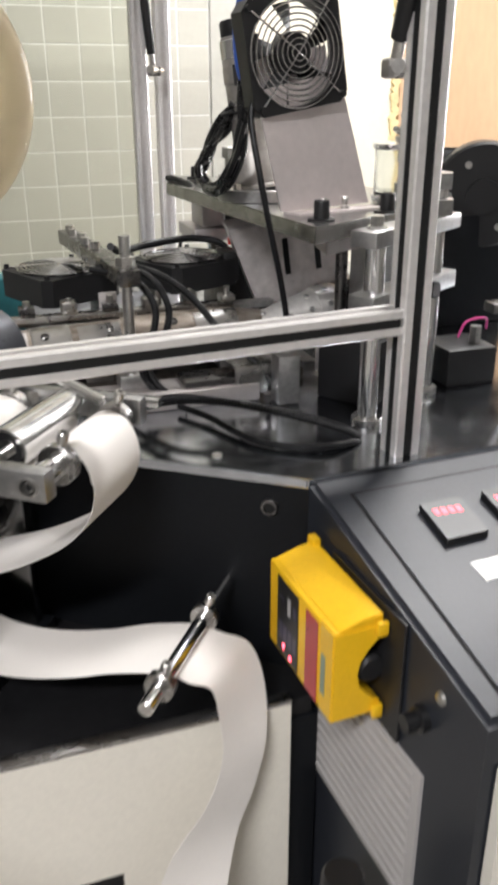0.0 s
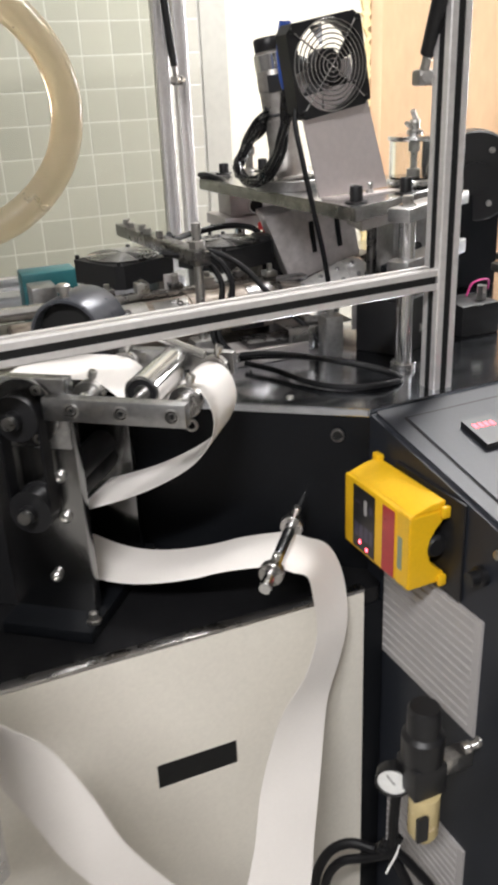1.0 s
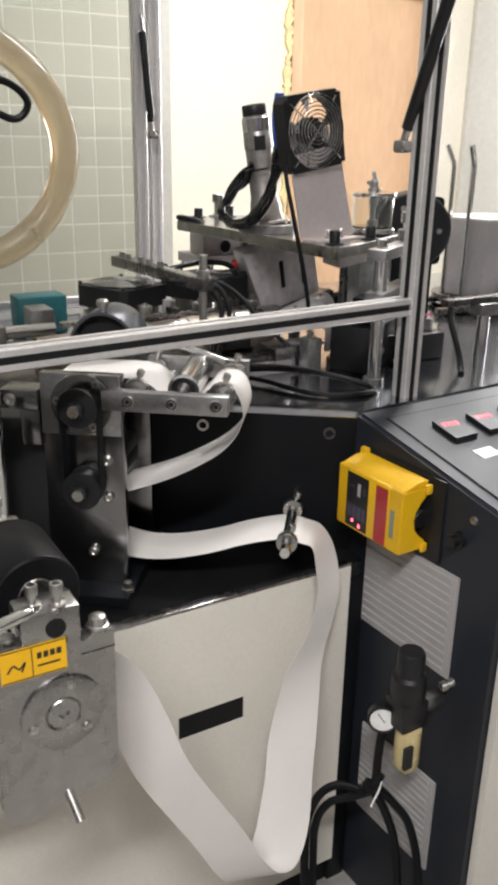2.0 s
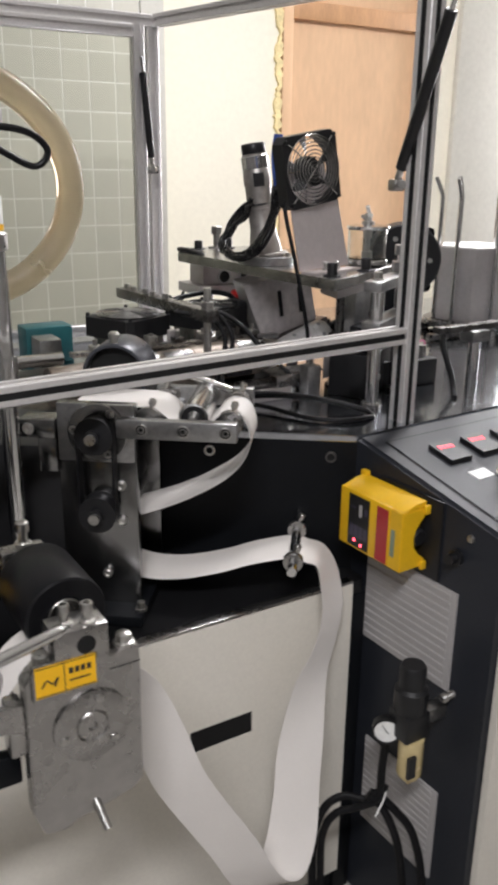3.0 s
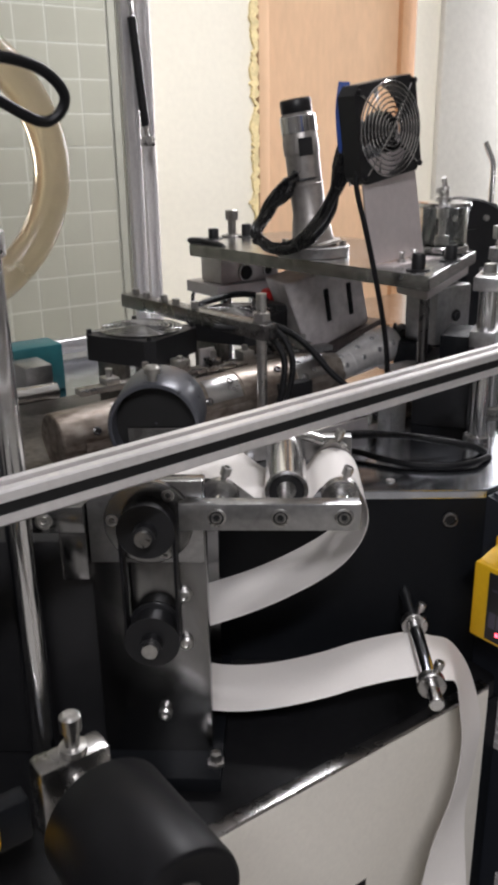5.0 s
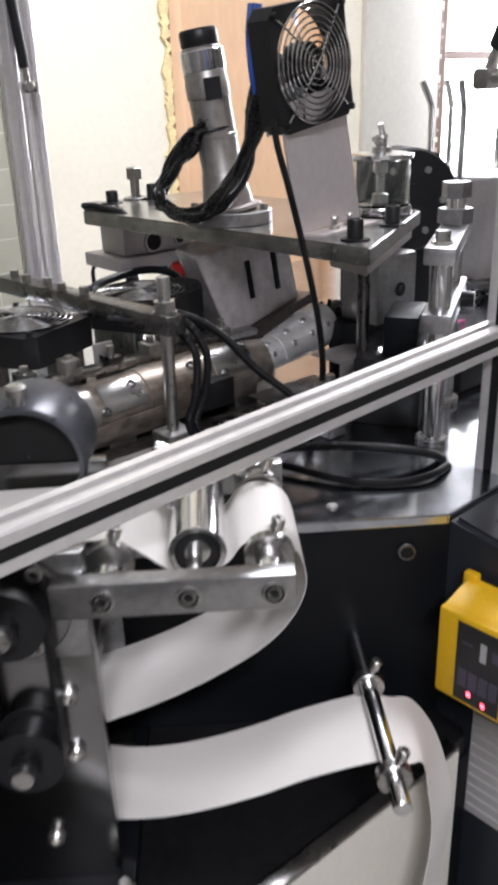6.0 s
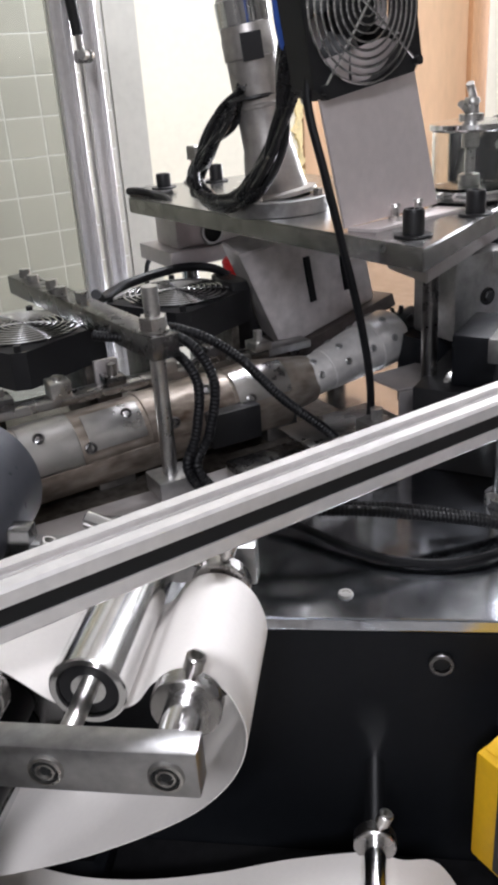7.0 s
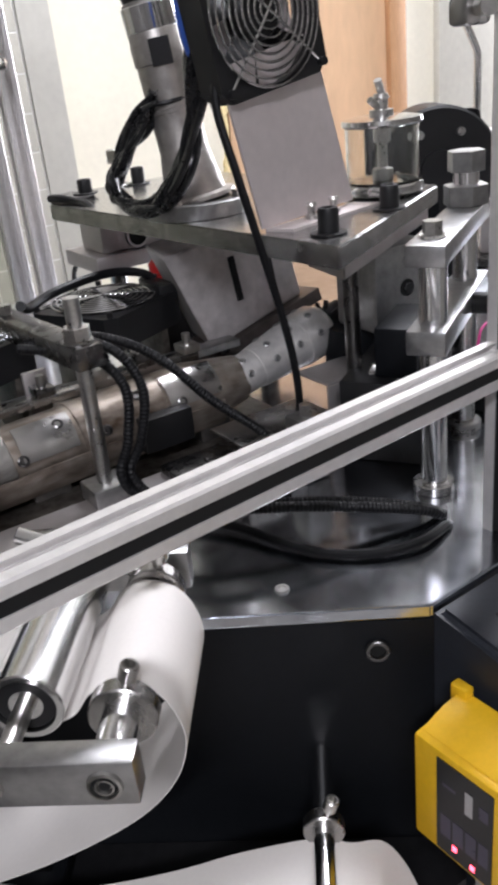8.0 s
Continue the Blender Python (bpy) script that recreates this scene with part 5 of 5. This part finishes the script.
part("cross_bar", box((-0.03, -0.018, 1.205), (0.19, 0.018, 1.225), gm, 0.002), MILLED, gui)
part("cross_bar", box((-0.03, -0.018, 1.125), (0.19, 0.018, 1.148), gm, 0.002), MILLED, gui)
part("clamp_screw", rod(gm @ Vector((0.10, -0.018, 1.137)), gm @ Vector((0.10, -0.035, 1.137)), 0.011), BLACK, gui)
part("base_block", box((0.045, 0.022, 0.9755), (0.21, 0.11, 1.065), gm, 0.002), BLACK, gui, "black steel block across the pillars")
part("slider", box((0.06, 0.03, 1.066), (0.15, 0.075, 1.12), gm, 0.003), DARKPAINT, gui)
# black valve block beside
vb = thing("valve_block", (0.69, 1.09, 0.975), "black valve block with silver fittings", "valve block")
part("block", box((0.665, 1.065, 0.975), (0.73, 1.13, 1.035), bevel=0.003), BLACK, vb)
part("fitting", rod((0.685, 1.065, 1.01), (0.685, 1.05, 1.01), 0.008), ZINC, vb)
pin = thing("pin_block", (0.50, 1.0, 0.975), "steel block with a chrome pin on the table", "block")
part("block", box((0.520, 1.068, 0.9755), (0.552, 1.10, 1.046), bevel=0.003), MILLED, pin)
part("block_screw", hexa((0.536, 1.084, 1.046), (0.536, 1.084, 1.058), 0.0065), ZINC, pin)
part("pin", lathe((0.665, 1.118, 1.050), (0.628, 1.073, 1.066), [(0.012, 0), (0.0125, 0.002), (0.0125, 0.052), (0.0112, 0.056), (0.006, 0.057), (0.0055, 0.053), (0.0002, 0.053)], 24), CHROME, pin)
part("pin_bracket", box((0.628, 1.085, 0.9755), (0.660, 1.110, 1.040), bevel=0.002), SHEET, pin)

# glass oiler
oil = thing("oil_cup", (0.75, 1.2, PZ), "clear glass oil cup with a silver tap", "oil cup")
ox, oy = 0.772, 1.218
part("base", lathe((ox, oy, PZ), (ox, oy, PZ + 0.014), [(0.030, 0), (0.046, 0.003), (0.047, 0.010), (0.045, 0.014)], 32), CHROME, oil)
part("glass", lathe((ox, oy, PZ + 0.014), (ox, oy, PZ + 0.078), [(0.039, 0), (0.043, 0.001), (0.043, 0.063), (0.041, 0.064), (0.041, 0.003), (0.0002, 0.003)], 36), GLASS, oil)
part("lid", lathe((ox, oy, PZ + 0.078), (ox, oy, PZ + 0.088), [(0.046, 0), (0.047, 0.002), (0.046, 0.007), (0.030, 0.010)], 36), CHROME, oil)
part("spindle", lathe((ox, oy, PZ + 0.017), (ox, oy, PZ + 0.078), [(0.012, 0), (0.012, 0.012), (0.006, 0.014), (0.006, 0.040), (0.010, 0.042), (0.010, 0.061)], 16), ZINC, oil)
part("tap", lathe((ox, oy, PZ + 0.088), (ox, oy, PZ + 0.122), [(0.014, 0), (0.014, 0.006), (0.008, 0.007), (0.008, 0.017), (0.010, 0.018), (0.008, 0.023)], 12), ZINC, oil)
part("tap_lever", rod((ox + 0.004, oy, PZ + 0.104), (ox - 0.008, oy - 0.004, PZ + 0.126), 0.0045), ZINC, oil)
part("tap_lever", rod((ox - 0.004, oy, PZ + 0.096), (ox - 0.020, oy - 0.004, PZ + 0.106), 0.004), ZINC, oil)
# black disc behind
disc = thing("blower_housing", (1.0, 1.35, 0.975), "round black blower housing behind the oil cup", "blower")
dd = Vector((-0.5, -0.86, 0.0)).normalized()
dc = Vector((1.012, 1.36, 1.203))
part("drum", lathe(dc - dd * 0.08, dc, [(0.085, 0), (0.09, 0.004), (0.09, 0.076), (0.086, 0.08), (0.03, 0.082), (0.03, 0.09), (0.0002, 0.09)], 40), BLACK, disc)
for k in range(6):
    a = k * math.pi / 3
    c = dc + 0.06 * (math.cos(a) * Vector((-dd.y, dd.x, 0)) + math.sin(a) * Vector((0, 0, 1)))
    part("bolt", rod(c, c + dd * 0.006, 0.006), ZINC, disc)
part("back_plate", box((-0.100, -0.090, -0.010), (0.085, 0.075, -0.002), Matrix.Translation(dc - dd * 0.08) @ dd.to_track_quat("Z", "Y").to_matrix().to_4x4(), 0.012), BLACK, disc, "square black flange")
part("stand", box((0.94, 1.36, 0.975), (1.08, 1.46, 1.17), bevel=0.003), DARKPAINT, disc)
# hopper with wire guides
hop = thing("cup_hopper", (1.372, 1.475, 0.975), "hexagonal grey steel hopper with a white top and bent wire guides", "hopper")
hx, hy, hr = 1.372, 1.475, 0.112
facing = math.atan2(-0.705, -0.709)
hexagon = [(hx + hr * math.cos(facing + k * math.pi / 3), hy + hr * math.sin(facing + k * math.pi / 3)) for k in range(6)]
part("box", prism(hexagon, 1.012, 1.214, bevel=0.002), SHEET, hop, "bent grey sheet steel wall")
part("white_card", prism([(hx + (x - hx) * 0.97, hy + (y - hy) * 0.97) for x, y in hexagon], 1.2145, 1.2175), DIAL, hop)
part("red_mark", box((hx + 0.064, hy - 0.0975, 1.09), (hx + 0.082, hy - 0.088, 1.096), None), REDP, hop)
part("base_ring", ring((hx, hy, 0.995), (hx, hy, 1.011), 0.135, 0.07, 36), DKSTEEL, hop)
for k in range(6):
    a = facing + (k + 0.5) * math.pi / 3
    d = Vector((math.cos(a), math.sin(a), 0))
    w = Vector((hx, hy, 0)) + d * 0.1045
    part("wire_guide", tube([w + Vector((0, 0, 1.011)), w + Vector((0, 0, 1.20)), w + Vector((0, 0, 1.33)), w + d * 0.002 + Vector((0, 0, 1.352)), w + d * 0.010 + Vector((0, 0, 1.372)), w + d * 0.022 + Vector((0, 0, 1.398))], 0.0062, 10), CHROME, hop)
    part("foot", rod(w + d * 0.022 + Vector((0, 0, 0.975)), w + d * 0.022 + Vector((0, 0, 0.996)), 0.011), CHROME, hop)
for k in range(2):
    part("foot_rail", box((hx - 0.22, hy - 0.085 + 0.15 * k, 0.9795), (hx + 0.28, hy - 0.06 + 0.15 * k, 0.9945), None, 0.002), DKSTEEL, hop)
tr = thing("transfer_post", (0.9, 1.0, 0.975), "chrome post with a cross bar beside the hopper", "post")
part("post", rod((0.905, 1.0, 0.975), (0.905, 1.0, 1.085), 0.013), CHROME, tr)
part("clamp", box((0.88, 0.98, 1.075), (0.93, 1.02, 1.10), bevel=0.003), MILLED, tr)
part("bar", box((0.80, 0.995, 1.098), (1.20, 1.02, 1.112), None, 0.002), DKSTEEL, tr)
part("air_line", tube([(0.86, 1.05, 1.09), (0.845, 1.03, 1.06), (0.83, 0.985, 1.01), (0.80, 0.94, 0.977)], 0.0065), RUBBER, tr)
part("air_line", tube([(0.90, 1.05, 1.10), (1.0, 1.03, 1.09), (1.08, 0.99, 1.03), (1.02, 0.96, 0.99), (0.96, 0.95, 0.977)], 0.005), RUBBER, tr)
part("valve", box((0.78, 1.06, 0.975), (0.86, 1.14, 1.03), bevel=0.003), BLACK, tr)
part("magenta_tube", tube([(0.83, 1.12, 1.03), (0.85, 1.13, 1.05), (0.89, 1.14, 1.05), (0.90, 1.15, 1.03)], 0.0018), MAGENTA, tr)
part("small_fitting", rod((0.84, 1.09, 1.03), (0.84, 1.09, 1.055), 0.009, n=6), ZINC, tr)

red = thing("stop_button", (0.6, 1.49, 0.975), "red round stop button on a dark box", "button")
part("box", box((0.575, 1.46, 0.975), (0.635, 1.52, 1.115), bevel=0.004), BLACK, red)
part("knob", lathe((0.60, 1.485, 1.115), (0.60, 1.485, 1.14), [(0.01, 0), (0.01, 0.008), (0.019, 0.01), (0.02, 0.02), (0.016, 0.025)]), REDKNOB, red)
# cables lying on the table
tc = thing("table_cables", (0.5, 0.95, 0.975), "black corrugated cables lying on the steel table", "cable")
part("cable", tube([(0.30, 1.08, 0.99), (0.36, 1.03, 1.02), (0.43, 0.985, 1.02), (0.50, 0.955, 1.005), (0.555, 0.935, 0.988), (0.575, 0.93, 0.975)], 0.0047, 10, 8, 0.0007, 0.004), RUBBER, tc)
part("cable", tube([(0.31, 1.09, 0.985), (0.37, 1.045, 1.01), (0.44, 1.005, 1.012), (0.51, 0.97, 1.0), (0.56, 0.94, 0.986), (0.578, 0.932, 0.975)], 0.0047, 10, 8, 0.0007, 0.004), RUBBER, tc)
part("cable", tube([(0.385, 1.09, 0.985), (0.413, 1.037, 0.984), (0.430, 0.988, 0.982), (0.450, 0.948, 0.981), (0.485, 0.917, 0.981), (0.525, 0.905, 0.982), (0.558, 0.912, 0.979), (0.570, 0.918, 0.974)], 0.0045, 10, 8), RUBBER, tc)
tb = thing("table_screw", (0.392, 0.937, 0.975), "small socket screw set into the steel table", "screw")
part("head", lathe((0.392, 0.937, 0.975), (0.392, 0.937, 0.978), [(0.0065, 0), (0.006, 0.002), (0.004, 0.002), (0.0035, 0.0006), (0.0002, 0.0008)], 18), ZINC, tb)
# left background on the table
tp = thing("transfer_plate", (0.0, 1.6, 0.975), "teal block and steel parts beyond the fans", "transfer unit")
part("teal_block", box((0.115, 1.63, 0.975), (0.228, 1.70, 1.062), bevel=0.004), TEAL, tp)
part("steel_block", box((0.12, 1.54, 0.975), (0.17, 1.61, 1.05), bevel=0.003), MILLED, tp)
part("rail", rod((-0.4, 1.50, 1.02), (0.15, 1.48, 1.02), 0.014), CHROME, tp)
part("bracket", box((-0.1, 1.36, 0.975), (0.02, 1.44, 1.06), bevel=0.003), MILLED, tp)

# ---- wall tiles, last ----
TS, G = 0.1, 0.0045
tile_mesh = bpy.data.meshes.new("tile")
b = box((0, 0, 0), (TS - G, 0.006, TS - G), bevel=0.0006)
b.to_mesh(tile_mesh)
b.free()
tile_mesh.materials.append(TILE)
for i in range(19):
    for j in range(15):
        t = bpy.data.objects.new("tile", tile_mesh)
        scene.collection.objects.link(t)
        t.parent = tiled
        t.matrix_basis = pose(0.943 - (i + 1) * TS, 2.8042, 0.80 + j * TS)
